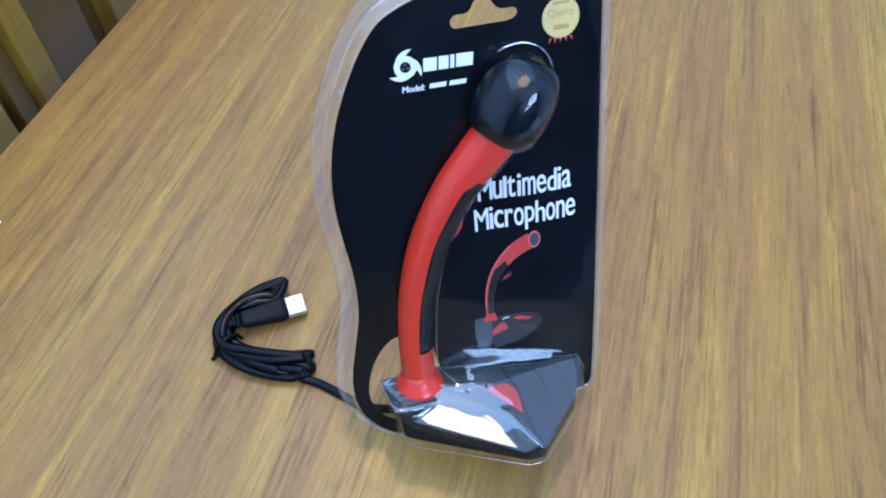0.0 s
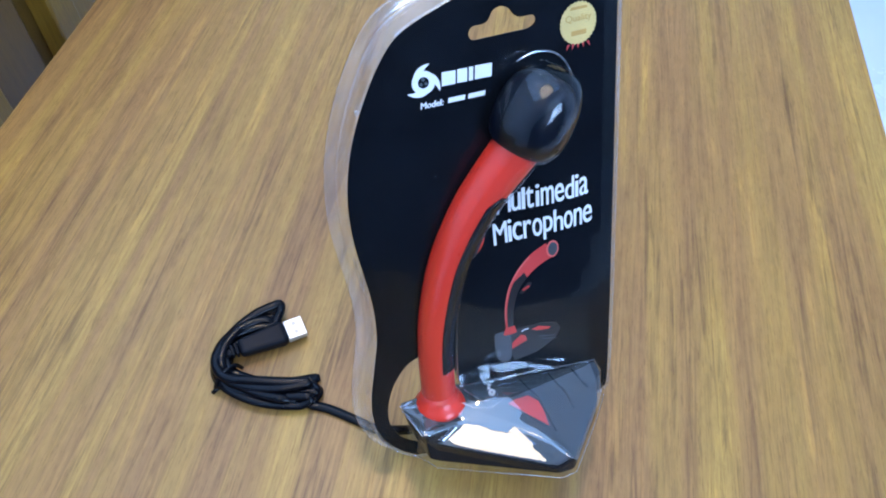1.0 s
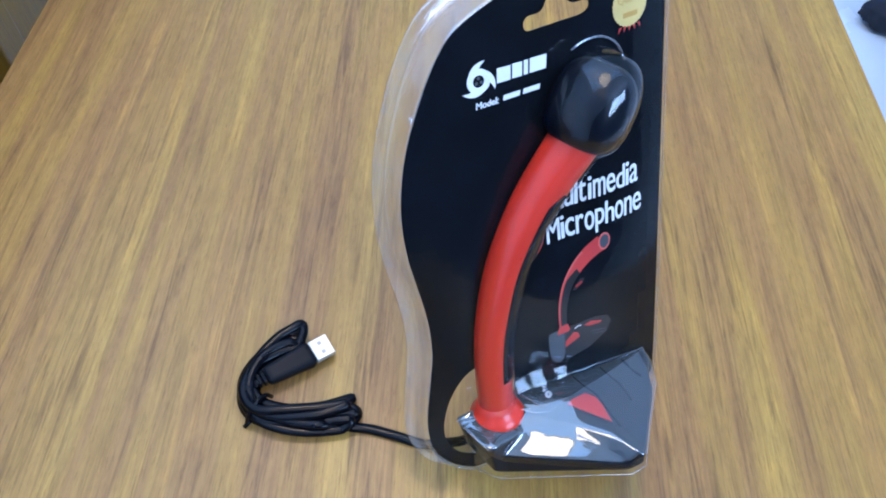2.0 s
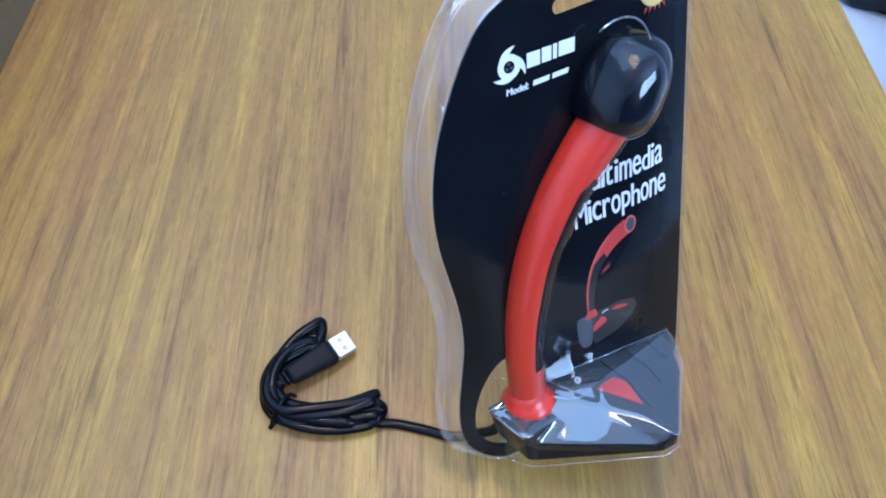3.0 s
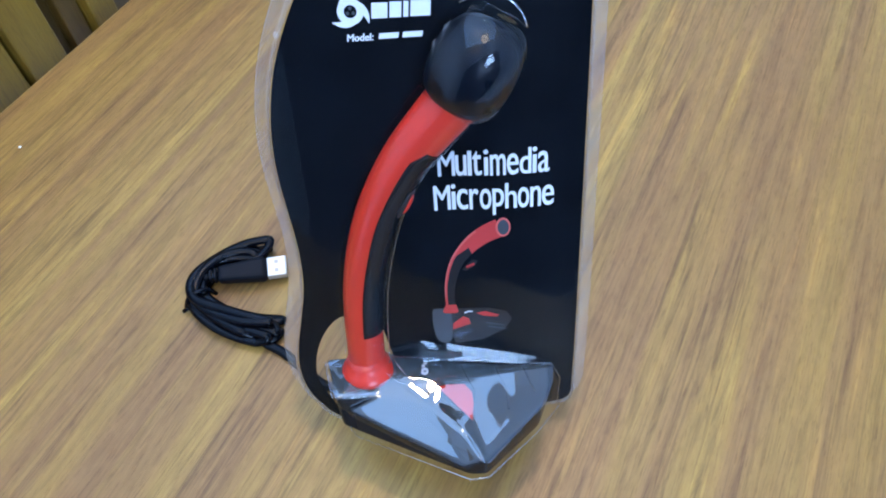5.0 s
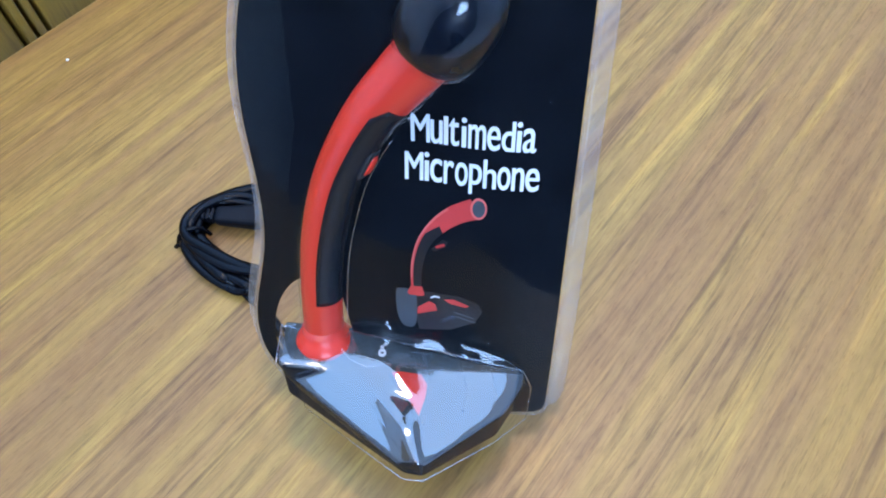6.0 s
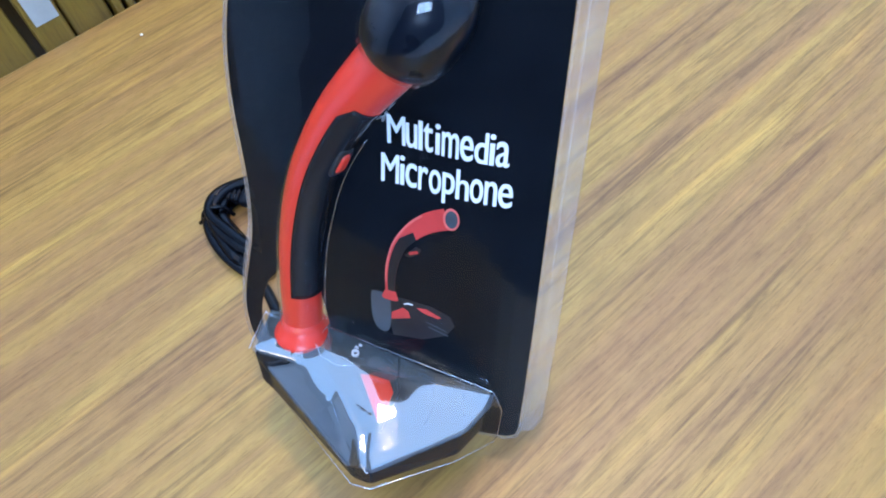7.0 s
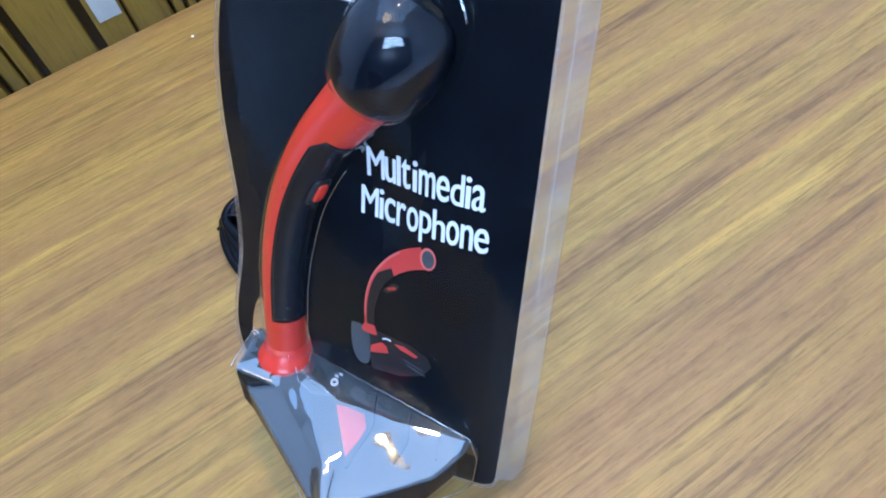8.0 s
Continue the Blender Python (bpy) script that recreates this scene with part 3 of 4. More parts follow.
        ink("printed_dot", [(cx + 0.0011 * math.cos(a0) + 0.0006 * math.cos(a), cy + 0.0011 * math.sin(a0) + 0.0006 * math.sin(a)) for a in np.arange(10) * math.pi / 5], INK_GREY, "grey dot of the printed mark", 0.00008)
    # gold seal
    teeth = 30
    seal = [(0.0247 + r * math.cos(a), 0.2062 + r * math.sin(a)) for k in range(teeth * 2) for a, r in [(math.pi * k / teeth, 0.0079 if k % 2 else 0.0075)]]
    ink("printed_seal", seal, INK_GOLD, "gold printed seal with a scalloped rim")
    for dx in (-0.0042, -0.0022, -0.0002, 0.0018, 0.0040):
        ink("printed_ribbon", [(0.0247 + dx - 0.0006, 0.1988), (0.0247 + dx + 0.0006, 0.1988), (0.0247 + dx * 1.25, 0.1968)], INK_RED, "red ribbon tip", -0.00005)
    mesh_part("printed_word", bend(lettering("Quality", 0.0192, 0.0302, 0.2062, 0.2094, z + 0.0001)), INK_GOLD_DARK, c, "word Quality on the seal")
    ink("printed_bar", [(0.0215, 0.2018), (0.0280, 0.2018), (0.0280, 0.2036), (0.0215, 0.2036)], INK_GOLD_DARK, "unreadable line on the seal", 0.0001)
    ink("printed_bar", [(0.0210, 0.2112), (0.0285, 0.2112), (0.0280, 0.2122), (0.0216, 0.2122)], INK_GOLD_DARK, "unreadable line on the seal", 0.0001)
    # the picture of the microphone
    mid = smooth_line([(-0.0100, 0.0730, 0.0018), (-0.0103, 0.0800, 0.0019), (-0.0096, 0.0880, 0.0022), (-0.0070, 0.0965, 0.0026), (-0.0020, 0.1035, 0.0032), (0.0040, 0.1085, 0.0037), (0.0105, 0.1116, 0.0040)], 6)
    left, right = [], []
    for i, m in enumerate(mid):
        t = mid[min(i + 1, len(mid) - 1)][:2] - mid[max(i - 1, 0)][:2]
        t /= np.linalg.norm(t)
        nrm = np.array((-t[1], t[0]))
        left.append(m[:2] + nrm * m[2])
        right.append(m[:2] - nrm * m[2])
    ink("printed_stem", left + right[::-1], INK_RED, "printed red microphone stem")
    core = [l * 0.76 + r * 0.24 for l, r in zip(left, right)]
    ink("printed_stem_grip", core[3:21] + [left[24] * 0.45 + right[24] * 0.55] + right[3:24][::-1], INK_DARK, "printed dark grip", 0.00008)
    ink("printed_stem_light", left[6:30] + [l * 0.88 + r * 0.12 for l, r in zip(left, right)][6:30][::-1], INK_PINK, "printed light edge of the stem", 0.0001)
    ink("printed_button_frame", [(-0.0046, 0.0935), (-0.0005, 0.0978), (0.0016, 0.0972), (0.0004, 0.0950), (-0.0032, 0.0926)], INK_DARK, "printed dark button surround", 0.00010)
    ink("printed_button", [(-0.0032, 0.0950), (0.0000, 0.0964), (0.0004, 0.0954), (-0.0028, 0.0940)], INK_RED, "printed red button", 0.00014)
    tip = [(0.0118 + 0.0034 * math.cos(a) * 0.85, 0.1118 + 0.0042 * math.sin(a)) for a in np.arange(20) * math.pi / 10]
    ink("printed_tip_ring", tip, INK_PINK, "printed pale red rim", 0.00012)
    tip = [(0.0119 + 0.0026 * math.cos(a) * 0.85, 0.1118 + 0.0033 * math.sin(a)) for a in np.arange(20) * math.pi / 10]
    ink("printed_tip", tip, INK_GREY, "printed dark grey capsule", 0.00018)
    ink("printed_base", [(-0.0130, 0.0745), (-0.0040, 0.0742), (0.0060, 0.0736), (0.0130, 0.0712), (0.0150, 0.0672), (0.0120, 0.0622), (0.0030, 0.0575), (-0.0090, 0.0560), (-0.0110, 0.0640)], INK_DARK, "printed dark base", -0.00003)
    side = smooth_line([(-0.0178, 0.0738), (-0.0165, 0.0748), (-0.0132, 0.0748), (-0.0108, 0.0735), (-0.0100, 0.0700), (-0.0102, 0.0600), (-0.0120, 0.0568), (-0.0150, 0.0572), (-0.0172, 0.0610), (-0.0180, 0.0680)], 4, True)
    ink("printed_base_side", side, INK_GREY, "printed grey side of the base", 0.00005)
    ink("printed_base_inlay", [(-0.0096, 0.0668), (-0.0052, 0.0702), (-0.0030, 0.0690), (-0.0022, 0.0662), (-0.0098, 0.0636)], INK_RED, "printed red inlay", 0.00009)
    ink("printed_base_inlay", [(0.0002, 0.0716), (0.0040, 0.0722), (0.0098, 0.0698), (0.0086, 0.0690), (0.0030, 0.0700)], INK_RED, "printed red inlay", 0.00009)
    ink("printed_collar", [(-0.0122, 0.0765), (-0.0080, 0.0765), (-0.0070, 0.0728), (-0.0082, 0.0722), (-0.0128, 0.0724), (-0.0136, 0.0732)], INK_RED, "printed red collar", 0.00011)
    ink("printed_mark", [(-0.0048, 0.0722), (-0.0030, 0.0730), (-0.0012, 0.0727), (-0.0014, 0.0722), (-0.0030, 0.0724), (-0.0046, 0.0717)], INK_WHITE, "small pale mark", 0.00013)
    for a, b, y in ((0.0040, 0.0118, 0.0665), (0.0050, 0.0128, 0.0645)):
        ink("printed_glint", [(a, y), (b, y - 0.0022), (b, y - 0.0026), (a, y - 0.0005)], INK_GREY, "thin grey glint on the printed base", 0.00006)


card()

# corners of the microphone's base: x across, y up, depth out of the card
BASE = {
    "back_left": (-0.0655, 0.0490, -0.0030), "notch": (-0.0600, 0.0458, 0.0185), "notch_in": (-0.0455, 0.0441, 0.0162), "mid": (-0.0480, 0.0478, 0.0040), "back": (-0.0372, 0.0502, -0.0030),
    "back_right": (0.0308, 0.0405, -0.0030), "fold_right": (0.0305, 0.0350, 0.0062), "fold_mid": (-0.0062, 0.0405, 0.0090), "fold_left": (-0.0177, 0.0420, 0.0114), "rise": (-0.0300, 0.0450, 0.0108),
    "corner": (0.0255, 0.0328, 0.0168), "front": (0.0006, 0.0308, 0.0430), "inlay_tip": (-0.0045, 0.0358, 0.0263),
    "top_a": (-0.0340, 0.0454, 0.0120), "top_b": (-0.0215, 0.0414, 0.0215), "top_c": (-0.0090, 0.0372, 0.0325), "top_d": (-0.0015, 0.0322, 0.0432),
    "foot_a": (-0.0410, 0.0436, 0.0155), "foot_b": (-0.0255, 0.0382, 0.0245), "foot_c": (-0.0140, 0.0320, 0.0345), "foot_d": (-0.0070, 0.0264, 0.0412), "low_left": (-0.0545, 0.0382, 0.0182)}
BASE_TOP = (("back_left", "notch", "mid"), ("notch", "notch_in", "mid"), ("notch_in", "foot_a", "mid"), ("foot_a", "top_a", "mid"), ("top_a", "rise", "mid"), ("rise", "back", "mid"), ("back", "back_left", "mid"),
            ("notch", "low_left", "notch_in"), ("low_left", "foot_a", "notch_in"), ("low_left", "foot_b", "foot_a"), ("low_left", "foot_c", "foot_b"), ("low_left", "foot_d", "foot_c"),
            ("foot_a", "foot_b", "top_b", "top_a"), ("foot_b", "foot_c", "top_c", "top_b"), ("foot_c", "foot_d", "top_d", "top_c"),
            ("top_a", "top_b", "fold_left", "rise"), ("top_b", "top_c", "inlay_tip", "fold_left"), ("top_c", "top_d", "front", "inlay_tip"),
            ("fold_left", "inlay_tip", "fold_mid"), ("inlay_tip", "corner", "fold_mid"), ("inlay_tip", "front", "corner"), ("fold_mid", "corner", "fold_right"),
            ("back", "rise", "fold_left"), ("back", "fold_left", "fold_mid"), ("back", "fold_mid", "back_right"), ("fold_mid", "fold_right", "back_right"))
# the film stands a little off the base and drops to a wider foot
FILM = dict({k: (x, y + 0.0009, z + 0.0006) for k, (x, y, z) in BASE.items()}, back_left=(-0.0660, 0.0492, 0.0008), notch=(-0.0612, 0.0469, 0.0194), low_left=(-0.0555, 0.0390, 0.0192), back=(-0.0370, 0.0514, 0.0008), back_right=(0.0322, 0.0418, 0.0008),
            rise=(-0.0300, 0.0482, 0.0114), top_a=(-0.0340, 0.0472, 0.0126), fold_right=(0.0322, 0.0393, 0.0068), fold_mid=(-0.0062, 0.0457, 0.0096), fold_left=(-0.0177, 0.0470, 0.0120),
            inlay_tip=(-0.0045, 0.0386, 0.0269), corner=(0.0272, 0.0356, 0.0180), foot_b=(-0.0255, 0.0395, 0.0251), foot_c=(-0.0140, 0.0328, 0.0351), foot_d=(-0.0075, 0.0272, 0.0428), top_c=(-0.0090, 0.0377, 0.0331), top_d=(-0.0014, 0.0326, 0.0446), front=(0.0008, 0.0306, 0.0446))
FILM_FOOT = {"left": (-0.0612, 0.0150, 0.0008), "notch": (-0.0552, 0.0160, 0.0116), "tip": (-0.0066, 0.0212, 0.0436), "front": (0.0008, 0.0214, 0.0432), "corner": (0.0236, 0.0184, 0.0182), "side": (0.0350, 0.0215, 0.0060), "right": (0.0352, 0.0200, 0.0008), "swell": (0.0360, 0.0335, 0.0008)}


def faceted(points, faces):
    """A bmesh of flat facets between named corners."""
    bm = bmesh.new()
    at = {k: bm.verts.new(p) for k, p in points.items()}
    for f in faces:
        bm.faces.new([at[k] for k in f])
    bmesh.ops.recalc_face_normals(bm, faces=bm.faces)
    return bm


def soften(bm, offset, segments, least):
    """Rounds the edges at which two facets meet by more than the given angle."""
    sharp = [e for e in bm.edges if len(e.link_faces) == 2 and e.calc_face_angle() > least]
    bmesh.ops.bevel(bm, geom=sharp, offset=offset, segments=segments, affect="EDGES", profile=0.5, clamp_overlap=True)


def shell():
    """The thermoformed front: face, walls, rim and the bubbles over the microphone."""
    grow = 0.0010
    left, right = [], []
    for i in range(8, len(STEM) - 6):
        c, t, r, out, rad = stem_frame(i)
        left.append((c - r * (rad + grow))[:2])
        right.append((c + r * (rad + grow))[:2])
    a, r = HEAD_AXIS[:2], np.array((HEAD_AXIS[1], -HEAD_AXIS[0]))
    top = []
    for k in range(-5, 24):
        u = math.pi - math.pi * k / 18
        top.append(HEAD_AT[:2] + r * (math.cos(u) * (HEAD_WIDE + grow + 0.001)) + a * (math.sin(u) * (HEAD_LONG + grow + 0.004)))
    hole = left + top + right[::-1] + [np.array(p[:2]) for p in (FILM["back"], FILM["back_right"], FILM_FOOT["swell"], FILM_FOOT["right"], FILM_FOOT["left"], FILM["back_left"])]
    mesh_part("shell_face", bend(sheet([offset_line(CARD_LINE, 0.0004), HANG, hole], 0.0, 0.0010)), FILM_FACE, pack, "flat clear plastic face over the card")
    rings = []
    for d, z, k in ((0.0004, 0.0010, 1), (0.0009, 0.0008, 1), (0.0012, 0.0002, 1), (0.0018, -0.0117, 0), (0.0022, -0.0125, 0), (0.0030, -0.0128, 0), (0.0066, -0.0129, 0), (0.0070, -0.0127, 0), (0.0073, -0.0133, 0)):
        rings.append([(*p, z + k * bow(q[0])) for p, q in zip(offset_line(CARD_LINE, d), CARD_LINE)])
    bm = bmesh.new()
    loft(bm, rings)
    solidify(part("shell_wall", bm, FILM_RIM, pack, "clear plastic side wall and flange", True), 0.0004)
    # bubble over stem
    bm = bmesh.new()
    lines = []
    for i in range(4, len(STEM) - 4):
        c, t, r, out, rad = stem_frame(i)
        rad += grow
        arc = [c + r * (rad * math.cos(q)) + out * (rad * math.sin(q) * 1.02) for q in np.linspace(0, math.pi, 17)]
        foot_r, foot_l = arc[0].copy(), arc[-1].copy()
        foot_r[2] = foot_l[2] = 0.0012
        lines.append([foot_r + r * 0.0012] + arc + [foot_l - r * 0.0012])
    loft(bm, lines, False)
    part("stem_bubble", bm, FILM_STEM, pack, "clear bubble over the stem", True)
    bm = bmesh.new()
    loft(bm, egg(grow, True, 36, 20, 0.0012), False)
    part("head_bubble", bm, FILM_HEAD, pack, "clear domed bubble over the head", True)
    # bubble over the base: facets that follow it, walls down to a wider foot
    points = dict(FILM, **{"foot_" + k + "_wall": p for k, p in FILM_FOOT.items()})
    walls = [("back_left", "foot_left_wall", "foot_notch_wall", "notch"), ("notch", "foot_notch_wall", "low_left"), ("low_left", "foot_notch_wall", "foot_tip_wall", "foot_d"), ("foot_d", "foot_tip_wall", "top_d"),
             ("top_d", "foot_tip_wall", "foot_front_wall", "front"), ("front", "foot_front_wall", "foot_corner_wall", "corner"), ("corner", "foot_corner_wall", "foot_side_wall"), ("corner", "foot_side_wall", "fold_right"),
             ("fold_right", "foot_side_wall", "foot_swell_wall"), ("foot_side_wall", "foot_right_wall", "foot_swell_wall"), ("fold_right", "foot_swell_wall", "back_right")]
    bm = faceted(points, list(BASE_TOP) + walls)
    soften(bm, 0.0013, 3, 0.10)
    bmesh.ops.triangulate(bm, faces=bm.faces)
    bmesh.ops.subdivide_edges(bm, edges=[e for e in bm.edges if e.calc_length() > 0.004], cuts=3, use_grid_fill=True)
    bmesh.ops.triangulate(bm, faces=bm.faces)
    # the opening through which the collar rises into the stem's bubble
    bmesh.ops.delete(bm, geom=[f for f in bm.faces if math.hypot((f.calc_center_median().x + 0.0475) / 0.0122, (f.calc_center_median().z - 0.002) / 0.0122) < 1 and f.calc_center_median().y > 0.04], context="FACES")
    bubble = part("base_bubble", bm, FILM_BUBBLE, pack, "clear faceted bubble over the base", True)
    bubble.data.materials.append(FILM_WALL_DIMMED)       # the side walls' darker look is put in by a less mirroring copy
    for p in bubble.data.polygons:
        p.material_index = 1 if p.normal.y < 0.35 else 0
    # swell added just above the base's bubble to catch the window as a glow: a steep lip, then a shallow run down to
    # the crease
    (ax, ay, az), (bx, by, bz) = FILM["back"], FILM["back_right"]
    rows = []
    for u in np.linspace(0.0, 1.0, 41):
        x, y = ax + (bx - ax) * u, ay + (by - ay) * u
        tall = (0.0112 * min(1.0, 0.55 + 2.2 * u) * (1 - u) ** 0.55 + 0.0012) * (1 + 0.10 * noise.noise(Vector((x * 130, 3.1, 0))))
        row, lift = [], 0.0
        steps = 26
        for k in range(steps + 1):
            v = k / steps
            row.append((x, y + tall * (1 - v), 0.0012 + lift))
            angle = 25 * min(1.0, v / 0.08) if v < 0.65 else 25 - 14 * min(1.0, (v - 0.65) / 0.30)
            angle += 6 * noise.noise(Vector((x * 70, v * 3, 1.7)))
            angle *= 1 - 0.4 * max(0.0, u - 0.35)
            lift += tall / steps * math.tan(math.radians(max(angle, 0.0)))
        rows.append(row)
    bm = bmesh.new()
    loft(bm, rows, False)
    part("glow_swell", bm, FILM_GLOW_SWELL, pack, "swell added to the clear face above the base to mirror the window as a glow", True)
    # cords added along the film's sharp creases, over-mirroring to draw their white glints
    bt, bl = FILM, FILM_FOOT
    lines = [[bt["back"], bt["back_right"], bl["swell"], bl["right"]], [bt["back"], bt["rise"], bt["fold_left"]], [bt["back"], (-0.0395, 0.0480, 0.0072), bt["top_a"], (-0.0275, 0.0452, 0.0135), bt["fold_left"]], [bt["back_left"], bt["notch"]],
             [bl["left"], bl["notch"], bl["tip"], bl["front"], bl["corner"], bl["side"], bl["right"]]]
    feet = []
    for i in range(6, 40):
        c, t, r, out, rad = stem_frame(i)
        p = c + r * (rad + grow + 0.001)
        feet.append((p[0], p[1], 0.0013))
    dome = [(p[0], p[1], 0.0013) for p in top[9:19]]
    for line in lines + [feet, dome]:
        part("crease_glint", tube([tuple(p) for p in line], 0.00045 if line is dome else 0.00020, 6), FILM_GLINT, pack, "thin cord added to draw a white glint on the film", True)
    # weld dots along the flange
    for x, y, z in ((-0.0622, 0.1900, -0.0010), (-0.0780, 0.0525, -0.0122), (0.0404, 0.1813, -0.0122), (0.0418, 0.1136, -0.0122), (0.0413, 0.0472, -0.0122)):
        bm = bmesh.new()
        bmesh.ops.create_uvsphere(bm, u_segments=10, v_segments=6, radius=0.0011)
        bmesh.ops.scale(bm, verts=bm.verts, vec=(1, 1.3, 0.5))
        bmesh.ops.translate(bm, verts=bm.verts, vec=(x, y, z))
        part("weld_dot", bm, FILM_RIM, pack, "small clear weld dot", True)


shell()

# ---------------------------------------------------------------- microphone inside the pack
mic = thing("microphone", PACK, "red and dark grey desk microphone packed inside the blister", "microphone")


def mic_stem():
    rings = []
    for i in range(len(STEM)):
        c, t, r, out, rad = stem_frame(i)
        rings.append([c + r * (rad * math.cos(q)) + out * (rad * math.sin(q)) for q in np.arange(28) * 2 * math.pi / 28])
    bm = bmesh.new()
    loft(bm, rings, True, True)
    stem = part("stem", bm, RED, mic, "curved glossy red stem", True)
    # grip let into the stem's right half
    inside, outside = [], []
    lo, hi = 11, 47
    for i in range(lo, hi):
        c, t, r, out, rad = stem_frame(i)
        start = math.radians(3 + (26 * max(0, (i - hi + 4)) / 4))
        spread = np.linspace(start, math.radians(165), 14)
        outside.append([c + r * (math.sin(q) * (rad + 0.0005)) + out * (math.cos(q) * (rad + 0.0005)) for q in spread])
        inside.append([c + r * (math.sin(q) * (rad - 0.0006)) + out * (math.cos(q) * (rad - 0.0006)) for q in spread])
    bm = bmesh.new()
    o = loft(bm, outside, False)
    n = loft(bm, inside, False)
    for a, b in ((o, n),):
        for i in range(len(a) - 1):
            for j in (0, -1):
                bm.faces.new((a[i][j], a[i + 1][j], b[i + 1][j], b[i][j]))
        for i in (0, -1):
            for j in range(len(a[0]) - 1):
                bm.faces.new((a[i][j], a[i][j + 1], b[i][j + 1], b[i][j]))
    grip = part("grip", bm, GREY, stem, "dark grey plastic grip strip", True)
    # switch on the grip
    i = 35
    c, t, r, out, rad = stem_frame(i)
    side = r * math.sin(math.radians(72)) + out * math.cos(math.radians(72))
    cross = np.cross(t, side)
    for name, mat, ln, wd, hi_, up, label in (("switch_frame", SATIN, 0.0092, 0.0046, 0.0012, 0.0, "black switch surround"), ("switch", RED, 0.0060, 0.0027, 0.0014, 0.0006, "red mute switch")):
        bm = bmesh.new()
        bmesh.ops.create_uvsphere(bm, u_segments=20, v_segments=10, radius=1.0)
        for v in bm.verts:
            x, y, z = v.co
            x, y = math.copysign(abs(x) ** 0.6, x), math.copysign(abs(y) ** 0.6, y)
            v.co = Vector(c + side * (rad + up + z * hi_) + t * (x * ln * 0.72) + cross * (y * wd * 0.8))
        part(name, bm, mat, stem, label, True)
    # collar
    bm = bmesh.new()
    x, z = STEM[0][0], STEM[0][2]
    loft(bm, [[(x + q * math.cos(a), y, z + q * math.sin(a)) for a in np.arange(32) * math.pi / 16] for q, y in ((0.0112, 0.0436), (0.0122, 0.0452), (0.0120, 0.0468), (0.0106, 0.0486), (0.0091, 0.0508), (0.0080, 0.0540))], True, True)
    part("collar", bm, RED, mic, "flared red collar", True)
    bm = bmesh.new()
    loft(bm, egg(stretch=-0.0024), True, True)
    part("head", bm, FOAM, mic, "rounded black head", True)


mic_stem()


